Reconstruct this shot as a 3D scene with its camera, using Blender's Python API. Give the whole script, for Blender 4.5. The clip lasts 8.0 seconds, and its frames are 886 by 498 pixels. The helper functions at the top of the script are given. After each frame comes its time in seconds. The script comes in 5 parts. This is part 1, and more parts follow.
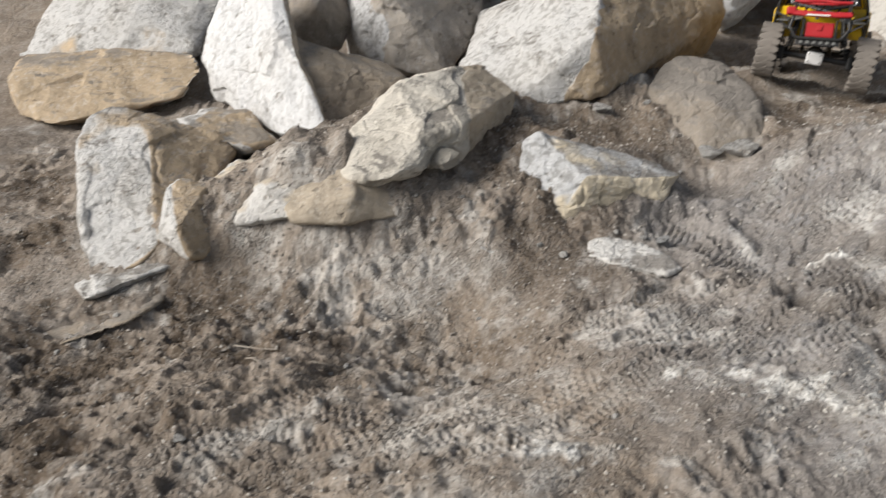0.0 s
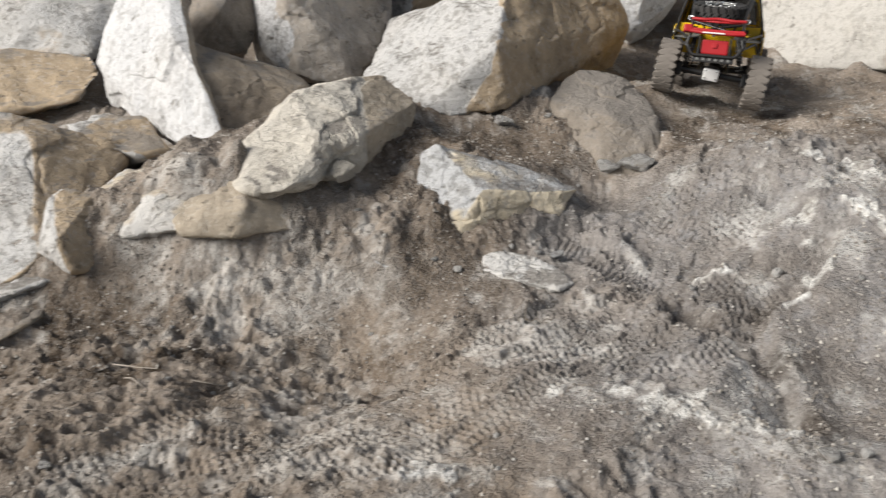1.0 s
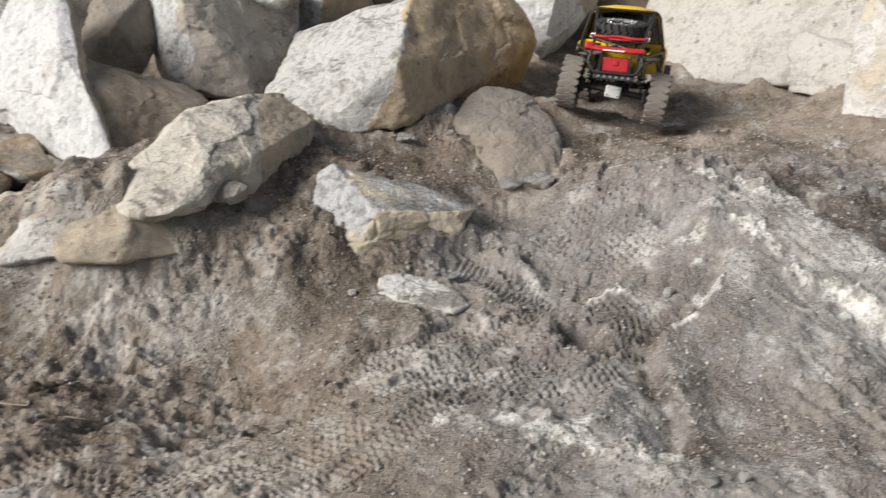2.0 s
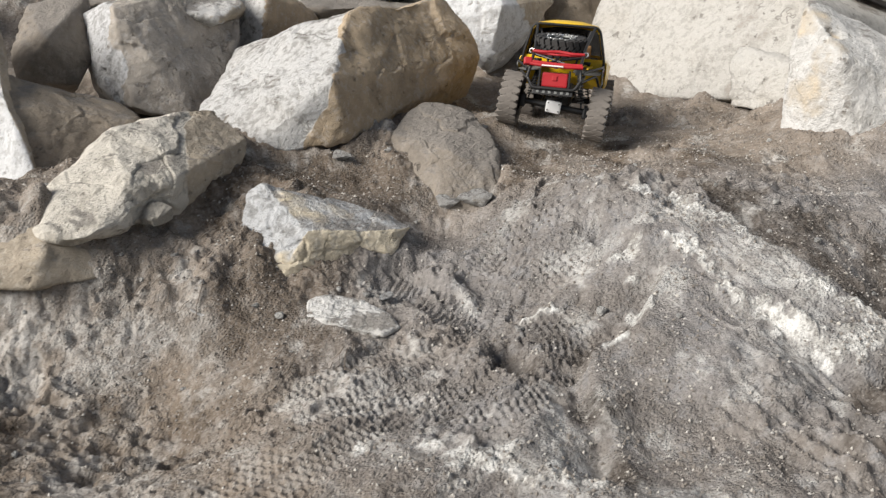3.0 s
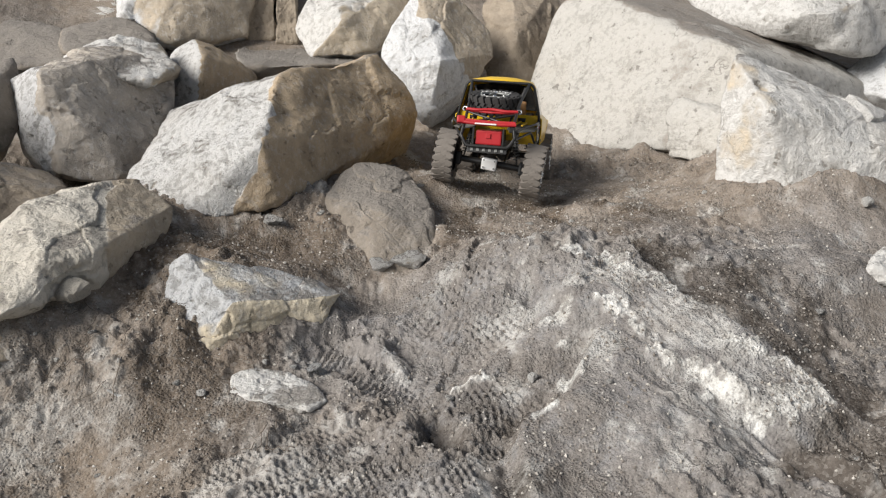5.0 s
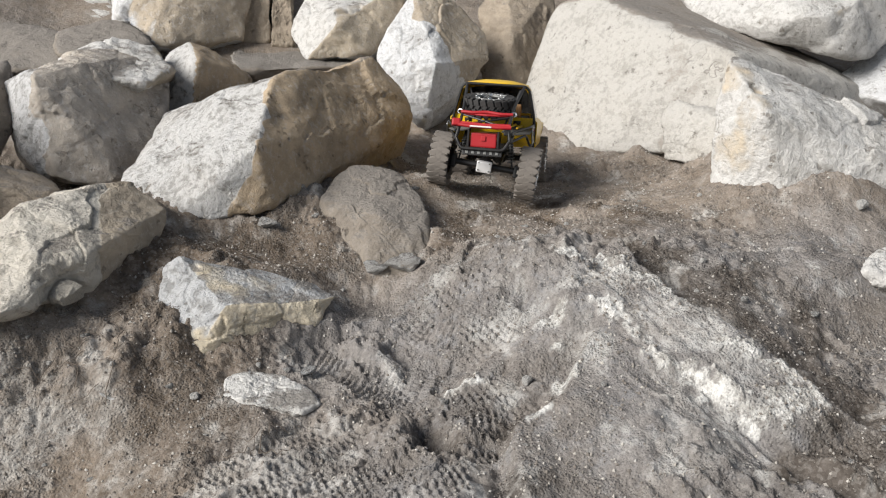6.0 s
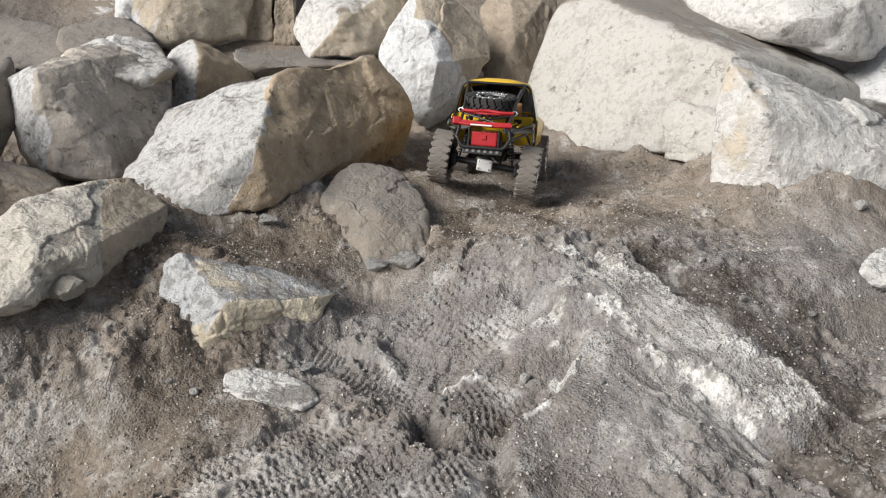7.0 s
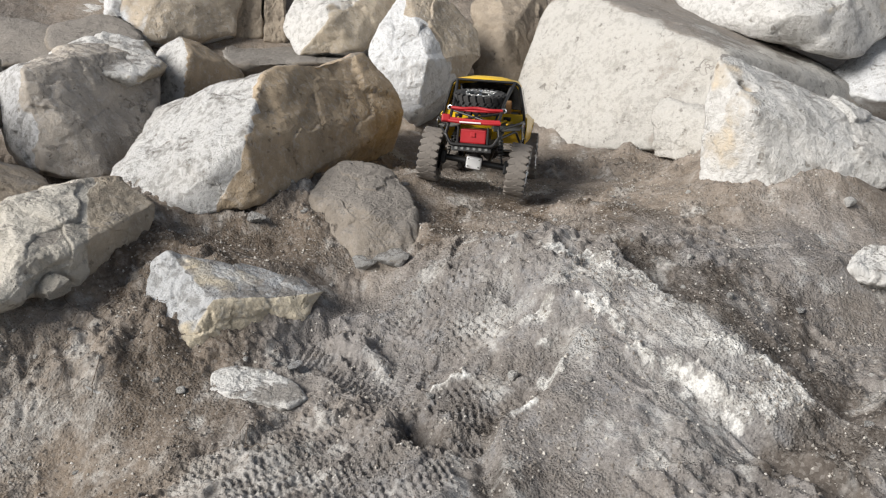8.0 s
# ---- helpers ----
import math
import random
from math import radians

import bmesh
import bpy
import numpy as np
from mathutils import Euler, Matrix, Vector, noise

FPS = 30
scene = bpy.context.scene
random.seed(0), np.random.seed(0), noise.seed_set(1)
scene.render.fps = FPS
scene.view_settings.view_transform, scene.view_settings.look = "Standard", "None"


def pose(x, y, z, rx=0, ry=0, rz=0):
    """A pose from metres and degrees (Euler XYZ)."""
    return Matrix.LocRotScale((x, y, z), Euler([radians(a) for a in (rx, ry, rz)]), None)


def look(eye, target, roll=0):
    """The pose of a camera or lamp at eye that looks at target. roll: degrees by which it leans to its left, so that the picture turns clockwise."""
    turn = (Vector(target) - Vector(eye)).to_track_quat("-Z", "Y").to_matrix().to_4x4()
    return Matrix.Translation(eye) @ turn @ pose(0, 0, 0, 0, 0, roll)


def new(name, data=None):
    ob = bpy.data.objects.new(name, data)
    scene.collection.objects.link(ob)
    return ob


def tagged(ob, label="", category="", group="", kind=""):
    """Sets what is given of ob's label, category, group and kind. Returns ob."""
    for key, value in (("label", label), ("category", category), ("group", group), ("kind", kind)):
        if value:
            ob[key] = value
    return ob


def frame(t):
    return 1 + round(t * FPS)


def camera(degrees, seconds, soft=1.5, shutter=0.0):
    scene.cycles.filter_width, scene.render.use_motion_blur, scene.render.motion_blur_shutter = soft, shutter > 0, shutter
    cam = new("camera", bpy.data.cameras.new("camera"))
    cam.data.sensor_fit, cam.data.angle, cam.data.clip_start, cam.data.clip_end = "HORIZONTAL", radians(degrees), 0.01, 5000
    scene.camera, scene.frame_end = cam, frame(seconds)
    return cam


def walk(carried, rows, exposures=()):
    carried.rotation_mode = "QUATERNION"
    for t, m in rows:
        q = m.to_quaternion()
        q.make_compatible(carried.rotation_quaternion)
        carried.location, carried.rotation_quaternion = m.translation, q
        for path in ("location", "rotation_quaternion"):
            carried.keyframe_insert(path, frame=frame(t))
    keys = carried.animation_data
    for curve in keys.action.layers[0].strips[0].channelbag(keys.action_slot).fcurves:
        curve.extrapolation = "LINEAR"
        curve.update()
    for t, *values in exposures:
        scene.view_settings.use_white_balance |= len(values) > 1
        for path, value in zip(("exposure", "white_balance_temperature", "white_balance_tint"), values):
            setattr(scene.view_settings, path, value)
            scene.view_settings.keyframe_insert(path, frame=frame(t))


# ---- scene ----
cam = camera(54.3, 8.0, soft=1.2, shutter=0.7)
PATH = [
    (0, (0.0, 0.0, 1.35), (-0.0, 1.8544, 0.6008), 0.00),
    (0.5, (0.0291, 0.0079, 1.3649), (0.1106, 1.8715, 0.6435), 1.37),
    (1, (0.069, 0.0198, 1.3666), (0.2289, 1.8701, 0.6245), 2.04),
    (1.5, (0.1136, 0.0311, 1.3768), (0.3506, 1.8748, 0.6387), 2.66),
    (2, (0.1488, 0.0463, 1.3873), (0.4543, 1.8862, 0.6651), 3.00),
    (2.2, (0.1641, 0.0501, 1.3882), (0.4992, 1.8876, 0.6733), 3.30),
    (3.3, (0.2432, 0.0772, 1.396), (0.6273, 1.9194, 0.7187), 2.82),
    (3.5, (0.2542, 0.0801, 1.4003), (0.6447, 1.9254, 0.7354), 2.59),
    (4, (0.2765, 0.0897, 1.4158), (0.6894, 1.9398, 0.7782), 2.28),
    (4.5, (0.2927, 0.0971, 1.4267), (0.7328, 1.9498, 0.8153), 2.13),
    (6, (0.3074, 0.1027, 1.4253), (0.7673, 1.9577, 0.8358), 2.20),
    (6.5, (0.3099, 0.099, 1.4244), (0.7648, 1.9558, 0.8366), 2.41),
    (7, (0.3105, 0.0946, 1.4245), (0.7658, 1.9501, 0.8332), 2.49),
    (7.5, (0.315, 0.0944, 1.4246), (0.7756, 1.948, 0.8314), 2.49),
    (8, (0.3213, 0.0948, 1.4236), (0.7909, 1.9455, 0.8283), 2.51),
]
walk(cam, [(t, look(eye, target, roll)) for t, eye, target, roll in PATH],
     [(0, 0.05, 6500, 10), (2, 0.03, 6500, 10), (3.5, 0.07, 6420, 10), (4.5, 0.0, 6450, 10), (6, 0.01, 6360, 10), (8, 0.03, 6360, 10)])

# ---- light: soft daylight that falls in from the open left and from behind the camera ----
world = bpy.data.worlds.new("world")
world.use_nodes = True
scene.world = world
_wn, _wl = world.node_tree.nodes, world.node_tree.links
_wn.clear()
_sky = _wn.new("ShaderNodeTexSky")
_sky.sky_type = 'NISHITA'
_sky.sun_disc = False
_sky.sun_elevation, _sky.sun_rotation = radians(31), radians(-71)
_bg = _wn.new("ShaderNodeBackground")
_bg.inputs[1].default_value = 0.085
_out = _wn.new("ShaderNodeOutputWorld")
_hue = _wn.new("ShaderNodeHueSaturation")
_hue.inputs["Saturation"].default_value = 0.5
_wl.new(_sky.outputs[0], _hue.inputs["Color"])
_wl.new(_hue.outputs[0], _bg.inputs[0])
_wl.new(_bg.outputs[0], _out.inputs[0])
_sun = bpy.data.lights.new("sun", 'SUN')
_sun.energy, _sun.angle, _sun.color = 5.4, radians(32), (1.0, 0.955, 0.89)
sun = new("sun", _sun)
sun.matrix_basis = look((-6.0, -2.1, 3.9), (0, 0, 0))


# ---- noise and mesh tools ----
def lattice(ix, iy, iz, seed):
    h = (ix * 374761393 + iy * 668265263 + iz * 2147483647 + seed * 1274126177) & 0xFFFFFFFF
    h = ((h ^ (h >> 13)) * 1274126177) & 0xFFFFFFFF
    return h ^ (h >> 16)


def perlin(p, seed=0):
    """Gradient noise, about -0.7 to 0.7, for rows of three coordinates."""
    base = np.floor(p).astype(np.int64)
    f = p - base
    w = f * f * f * (f * (f * 6 - 15) + 10)
    total = np.zeros(len(p))
    for dx in (0, 1):
        for dy in (0, 1):
            for dz in (0, 1):
                h = lattice(base[:, 0] + dx, base[:, 1] + dy, base[:, 2] + dz, seed)
                gx = (h & 255) / 127.5 - 1
                gy = ((h >> 8) & 255) / 127.5 - 1
                gz = ((h >> 16) & 255) / 127.5 - 1
                dot = gx * (f[:, 0] - dx) + gy * (f[:, 1] - dy) + gz * (f[:, 2] - dz)
                wx = w[:, 0] if dx else 1 - w[:, 0]
                wy = w[:, 1] if dy else 1 - w[:, 1]
                wz = w[:, 2] if dz else 1 - w[:, 2]
                total += dot * wx * wy * wz
    return total


def fbm(p, octaves=4, seed=0, rough=0.5):
    total, amp = np.zeros(len(p)), 1.0
    for o in range(octaves):
        total += amp * perlin(p * 2.0 ** o + 7.3 * o, seed + o)
        amp *= rough
    return total


def facets(p, cell, seed):
    """Broken faces: each cell of uneven size is a small plane with a slope of its own. Also the distance to the cell's edge."""
    p = p / cell
    base = np.floor(p).astype(np.int64)
    best, second, value = np.full(len(p), 9.0), np.full(len(p), 9.0), np.zeros(len(p))
    for dx in (-1, 0, 1):
        for dy in (-1, 0, 1):
            for dz in (-1, 0, 1):
                c = base + (dx, dy, dz)
                h = lattice(c[:, 0], c[:, 1], c[:, 2], seed)
                g = lattice(c[:, 0], c[:, 1], c[:, 2], seed + 17)
                off = p - c - np.stack([(h & 255), ((h >> 8) & 255), ((h >> 16) & 255)], 1) / 255.0
                d = (off ** 2).sum(1)
                tilt = off[:, 0] * ((g & 255) / 127.5 - 1) + off[:, 1] * (((g >> 8) & 255) / 127.5 - 1) + off[:, 2] * (((g >> 16) & 255) / 127.5 - 1)
                tilt = tilt + 0.5 * ((g >> 24) & 127) / 127.0
                nearer = d < best
                second = np.where(nearer, best, np.minimum(second, d))
                value = np.where(nearer, tilt, value)
                best = np.where(nearer, d, best)
    return value, np.sqrt(second) - np.sqrt(best)


def smooth(a, b, x):
    s = np.clip((x - a) / (b - a), 0, 1)
    return s * s * (3 - 2 * s)


def mesh_from(name, verts, faces, soft=True):
    """A mesh from arrays of places and of three- or four-cornered faces."""
    me = bpy.data.meshes.new(name)
    n, k = faces.shape
    me.vertices.add(len(verts))
    me.vertices.foreach_set("co", np.asarray(verts, np.float32).ravel())
    me.loops.add(n * k)
    me.loops.foreach_set("vertex_index", faces.astype(np.int32).ravel())
    me.polygons.add(n)
    me.polygons.foreach_set("loop_start", np.arange(0, n * k, k, dtype=np.int32))
    me.polygons.foreach_set("loop_total", np.full(n, k, np.int32))
    me.polygons.foreach_set("use_smooth", np.full(n, soft))
    me.update(calc_edges=True)
    return me


def float_attribute(me, name, values):
    me.attributes.new(name, 'FLOAT', 'POINT').data.foreach_set("value", np.asarray(values, np.float32))


# ---- materials ----
class Nodes:
    """Short-hand for a node material."""

    def __init__(self, name):
        self.mat = bpy.data.materials.new(name)
        self.mat.use_nodes = True
        self.tree = self.mat.node_tree
        self.bsdf = self.tree.nodes["Principled BSDF"]
        self.coord = self.tree.nodes.new("ShaderNodeTexCoord").outputs["Object"]

    def add(self, kind, **inputs):
        node = self.tree.nodes.new(kind)
        for key, value in inputs.items():
            self.feed(node.inputs[int(key[1:]) if key[0] == "i" and key[1:].isdigit() else key.replace("_", " ")], value)
        return node

    def feed(self, socket, value):
        if hasattr(value, "is_output"):
            self.tree.links.new(value, socket)
        else:
            socket.default_value = value

    def noise(self, scale, detail=4.0, rough=0.55, vector=None):
        return self.add("ShaderNodeTexNoise", Vector=vector or self.coord, Scale=scale, Detail=detail, Roughness=rough).outputs["Fac"]

    def ramp(self, value, a, b, c0=(0, 0, 0, 1), c1=(1, 1, 1, 1)):
        node = self.add("ShaderNodeValToRGB", Fac=value)
        node.color_ramp.elements[0].position, node.color_ramp.elements[1].position = a, b
        node.color_ramp.elements[0].color, node.color_ramp.elements[1].color = c0, c1
        return node.outputs["Color"]

    def mix(self, fac, a, b, blend='MIX'):
        node = self.tree.nodes.new("ShaderNodeMix")
        node.data_type, node.blend_type = 'RGBA', blend
        self.feed(node.inputs[0], fac)
        self.feed(node.inputs[6], a if hasattr(a, "is_output") else (*a, 1))
        self.feed(node.inputs[7], b if hasattr(b, "is_output") else (*b, 1))
        return node.outputs[2]

    def maths(self, op, a, b=0.0, clamp=False):
        node = self.tree.nodes.new("ShaderNodeMath")
        node.operation, node.use_clamp = op, clamp
        self.feed(node.inputs[0], a)
        self.feed(node.inputs[1], b)
        return node.outputs[0]

    def attribute(self, name):
        node = self.tree.nodes.new("ShaderNodeAttribute")
        node.attribute_name = name
        return node.outputs["Fac"]

    def upward(self):
        geo = self.tree.nodes.new("ShaderNodeNewGeometry")
        return self.add("ShaderNodeSeparateXYZ", Vector=geo.outputs["Normal"]).outputs["Z"]

    def bump(self, height, strength, distance):
        node = self.add("ShaderNodeBump", Height=height, Strength=strength, Distance=distance)
        self.feed(self.bsdf.inputs["Normal"], node.outputs[0])

    def done(self, colour, roughness, metal=0.0, **more):
        self.feed(self.bsdf.inputs["Base Color"], colour if hasattr(colour, "is_output") else (*colour, 1))
        self.feed(self.bsdf.inputs["Roughness"], roughness)
        self.feed(self.bsdf.inputs["Metallic"], metal)
        for key, value in more.items():
            self.feed(self.bsdf.inputs[key.replace("_", " ")], value)
        return self.mat


def soil_material():
    """Fine pale dust, browner where it is damp and where shade is painted in, with crumbs, and bare chalky rock where
    the dust has gone.
    """
    n = Nodes("dusty_soil")
    broad = n.noise(2.4, 5.0, 0.6)
    patch = n.noise(7.0, 6.0, 0.65)
    mid = n.noise(24.0, 7.0, 0.7)
    fine = n.noise(130.0, 8.0, 0.75)
    crumb = n.add("ShaderNodeTexVoronoi", Vector=n.coord, Scale=190.0)
    crumb_big = n.add("ShaderNodeTexVoronoi", Vector=n.coord, Scale=90.0)
    col = n.mix(n.ramp(broad, 0.35, 0.66), (0.315, 0.271, 0.230), (0.262, 0.212, 0.165))
    col = n.mix(n.maths('MULTIPLY', n.ramp(patch, 0.48, 0.70), 0.6), col, (0.150, 0.125, 0.103))
    col = n.mix(n.maths('MULTIPLY', n.ramp(mid, 0.50, 0.70), 0.5), col, (0.40, 0.372, 0.34))
    col = n.mix(n.attribute("damp_and_shade"), col, n.mix(n.ramp(mid, 0.4, 0.6), (0.098, 0.076, 0.057), (0.186, 0.147, 0.113)))
    col = n.mix(n.attribute("ash"), col, n.mix(1.0, col, (0.90, 0.99, 1.13), 'MULTIPLY'))
    rock = n.mix(n.ramp(mid, 0.34, 0.52), (0.40, 0.375, 0.34), (0.76, 0.745, 0.71))
    rock = n.mix(n.maths('MULTIPLY', n.ramp(n.noise(75.0, 5.0, 0.65), 0.50, 0.60), 0.75), rock, (0.25, 0.232, 0.212))
    col = n.mix(n.attribute("chalk"), col, rock)
    col = n.mix(n.maths('MULTIPLY', n.ramp(fine, 0.36, 0.52, (1, 1, 1, 1), (0, 0, 0, 1)), 0.36), col, n.mix(0.7, col, (0.05, 0.042, 0.035)))
    col = n.mix(n.maths('MULTIPLY', n.ramp(crumb.outputs["Color"], 0.55, 0.85), 0.4), col, n.mix(0.5, col, (0.55, 0.52, 0.48)))
    grit = n.maths('MULTIPLY', n.ramp(crumb_big.outputs["Distance"], 0.10, 0.17, (1, 1, 1, 1), (0, 0, 0, 1)), n.ramp(crumb_big.outputs["Color"], 0.70, 0.74))
    col = n.mix(n.maths('MULTIPLY', grit, 0.75), col, (0.62, 0.59, 0.54))
    loose = n.ramp(n.noise(9.0, 3.0, 0.5), 0.42, 0.62)
    rough = n.maths('ADD', n.maths('MULTIPLY', n.noise(55.0, 6.0, 0.7), 1.3), n.maths('MULTIPLY', n.ramp(crumb.outputs["Distance"], 0.0, 0.6, (1, 1, 1, 1), (0, 0, 0, 1)), 0.35))
    height = n.maths('ADD', n.maths('MULTIPLY', rough, n.maths('ADD', n.maths('MULTIPLY', loose, 0.75), 0.3)), n.maths('ADD', n.maths('MULTIPLY', fine, 0.35), n.maths('MULTIPLY', grit, 0.3)))
    n.bump(height, 1.0, 0.0115)
    return n.done(col, 0.97, Specular_IOR_Level=0.1)


def limestone(name, fresh, old, dusty, mottle=1.0):
    """Broken limestone: pale fresh faces thick with grey specks and pits, smoother weathered faces in a browner
    tone with a few thin cracks, dust on what faces up."""
    n = Nodes(name)
    broad = n.noise(3.6, 5.0, 0.6)
    mid = n.noise(13.0, 8.0, 0.66)
    speck = n.noise(58.0, 6.0, 0.68)
    fine = n.noise(190.0, 5.0, 0.7)
    shade = tuple(c * k for c, k in zip(fresh, (0.50, 0.49, 0.475)))
    warm = tuple(0.6 * a + 0.4 * b for a, b in zip(fresh, (0.50, 0.40, 0.27)))
    thick = n.maths('ADD', n.maths('MULTIPLY', n.maths('SUBTRACT', mid, 0.5), 0.55), speck)
    spots = n.ramp(thick, 0.50, 0.60)
    pale = n.mix(n.maths('MULTIPLY', n.ramp(broad, 0.52, 0.72), 0.45), fresh, warm)
    pale = n.mix(n.maths('MULTIPLY', n.ramp(mid, 0.52, 0.70), 0.30 * mottle), pale, shade)
    pale = n.mix(n.maths('MULTIPLY', spots, 0.72 * mottle), pale, shade)
    dark = n.mix(n.ramp(mid, 0.34, 0.66), tuple(c * 0.72 for c in old), tuple(c * 1.22 for c in old))
    dark = n.mix(n.maths('MULTIPLY', n.ramp(speck, 0.52, 0.64), 0.7), dark, tuple(0.6 * a + 0.4 * b for a, b in zip(old, fresh)))
    line = n.maths('ABSOLUTE', n.maths('SUBTRACT', n.noise(6.0, 4.0, 0.6), 0.5))
    crack = n.maths('MULTIPLY', n.ramp(line, 0.0, 0.010, (1, 1, 1, 1), (0, 0, 0, 1)), n.ramp(n.noise(8.0, 3.0), 0.58, 0.66))
    pits = n.maths('MAXIMUM', n.ramp(n.noise(36.0, 4.0, 0.6), 0.63, 0.69), crack)
    edge = n.maths('ADD', n.attribute("stain"), n.maths('MULTIPLY', n.maths('SUBTRACT', mid, 0.5), 0.9))
    way = n.ramp(edge, 0.38, 0.60)
    col = n.mix(way, pale, dark)
    col = n.mix(n.maths('MULTIPLY', pits, 0.6), col, tuple(c * 0.36 for c in old))
    col = n.mix(n.maths('MULTIPLY', n.ramp(fine, 0.36, 0.60), 0.35), n.mix(0.28, col, (0.16, 0.14, 0.12)), col)
    up = n.ramp(n.maths('ADD', n.upward(), n.maths('MULTIPLY', n.maths('SUBTRACT', mid, 0.5), 0.8)), 1.0 - dusty, 1.15 - dusty * 0.8)
    col = n.mix(n.maths('MULTIPLY', up, 0.8), col, n.mix(n.ramp(fine, 0.3, 0.7), (0.19, 0.17, 0.15), (0.31, 0.288, 0.262)))
    grain = n.maths('MULTIPLY', n.maths('ADD', n.maths('MULTIPLY', fine, 1.0), n.maths('MULTIPLY', speck, -1.8)), n.maths('SUBTRACT', 1.0, n.maths('MULTIPLY', way, 0.5)))
    height = n.maths('ADD', n.maths('MULTIPLY', mid, 0.7), n.maths('SUBTRACT', grain, n.maths('MULTIPLY', pits, 0.5)))
    n.bump(height, 0.9 * (0.4 + 0.6 * mottle), 0.009)
    return n.done(col, 0.95, Specular_IOR_Level=0.15)


SOIL = soil_material()
STONE = {
    'chalk': limestone("bright_chalky_limestone", (0.84, 0.845, 0.85), (0.52, 0.44, 0.34), 0.05, 0.65),
    'pale': limestone("pale_limestone", (0.82, 0.81, 0.79), (0.57, 0.445, 0.305), 0.08),
    'white': limestone("chalky_limestone", (0.79, 0.775, 0.745), (0.56, 0.48, 0.37), 0.06, 0.7),
    'plain': limestone("smooth_white_limestone", (0.62, 0.60, 0.56), (0.31, 0.275, 0.24), 0.06, 0.55),
    'grey': limestone("grey_limestone", (0.74, 0.75, 0.76), (0.80, 0.70, 0.53), 0.14),
    'cream': limestone("cream_limestone", (0.80, 0.75, 0.66), (0.50, 0.425, 0.33), 0.06, 0.8),
    'streaky': limestone("streaked_limestone", (0.88, 0.88, 0.88), (0.56, 0.50, 0.43), 0.06),
    'brown': limestone("brown_weathered_limestone", (0.58, 0.51, 0.42), (0.42, 0.35, 0.27), 0.15),
    'dusty': limestone("dusty_limestone", (0.47, 0.44, 0.40), (0.31, 0.27, 0.225), 0.4),
}

# ---- the cages of the boulders: centre, corners from it, the way its weathered side faces, and its stone ----
CAGE = {}
CAGE['slab'] = ((0.41, 2.39, 1.02), [(-0.374, -0.159, -0.071), (-0.268, -0.004, 0.026), (-0.125, -0.051, 0.122), (-0.006, -0.127, 0.177), (0.159, 0.102, 0.178), (0.296, 0.235, 0.192), (0.418, 0.176, 0.036), (0.265, 0.008, -0.035), (0.085, -0.215, -0.095), (-0.018, -0.366, -0.106), (-0.250, -0.377, -0.119), (-0.352, -0.234, -0.085), (-0.058, -0.350, 0.049), (-0.290, 0.320, 0.008), (0.279, 0.401, 0.157), (0.371, 0.279, -0.154), (-0.138, 0.320, -0.211)], (0.75, -0.6, 0.1), 0.35, 'pale')
CAGE['knobby'] = ((-0.03, 1.82, 0.91), [(-0.228, -0.088, -0.062), (-0.139, -0.096, 0.018), (-0.066, -0.010, 0.086), (0.024, 0.062, 0.097), (0.128, 0.157, 0.087), (0.198, 0.133, 0.042), (0.184, 0.093, -0.005), (0.097, -0.003, -0.083), (0.031, -0.167, -0.060), (-0.144, -0.245, -0.057), (-0.059, -0.260, -0.048), (-0.013, -0.146, 0.030), (0.074, -0.103, 0.020), (-0.037, 0.255, 0.050), (0.149, 0.217, -0.006), (-0.203, 0.162, -0.105), (-0.024, -0.028, -0.137)], (0.95, 0.0, 0.2), 0.5, 'cream')
CAGE['ledge'] = ((-0.200, 1.630, 0.798), [(-0.107, -0.074, 0.012), (-0.095, -0.021, 0.041), (-0.020, 0.014, 0.067), (0.056, 0.040, 0.074), (0.124, 0.062, 0.039), (0.137, 0.020, 0.006), (0.116, -0.068, -0.013), (0.018, -0.116, -0.011), (-0.083, -0.110, -0.008), (0.029, -0.079, 0.045), (-0.017, 0.179, -0.001), (-0.010, 0.077, -0.122), (-0.122, 0.088, -0.112)], (0, -1, 0.2), -0.1, 'cream')
CAGE['boulder'] = ((0.62, 2.03, 0.89), [(-0.140, 0.049, 0.040), (-0.101, 0.114, 0.072), (-0.034, 0.162, 0.106), (0.071, 0.154, 0.097), (0.117, 0.023, 0.062), (0.121, -0.106, 0.001), (0.112, -0.172, -0.044), (0.075, -0.206, -0.077), (-0.034, -0.190, -0.082), (-0.084, -0.098, -0.035), (-0.123, -0.011, 0.001), (-0.009, -0.093, 0.040), (-0.037, 0.190, 0.025), (0.101, 0.148, 0.004), (0.026, 0.015, -0.202)], (0, -0.7, 0.7), 0.2, 'dusty')
CAGE['greyrock'] = ((0.30, 1.73, 0.80), [(-0.156, -0.047, 0.012), (-0.135, 0.015, 0.086), (-0.102, 0.013, 0.107), (0.013, 0.030, 0.046), (0.158, 0.033, 0.032), (0.200, -0.023, 0.022), (0.155, -0.067, -0.016), (0.062, -0.090, -0.023), (-0.071, -0.138, -0.040), (-0.118, -0.107, -0.012), (-0.019, -0.112, 0.048), (-0.110, 0.274, -0.009), (0.123, 0.201, -0.059), (-0.026, 0.067, -0.140)], (0.75, -0.6, -0.2), 0.25, 'grey')
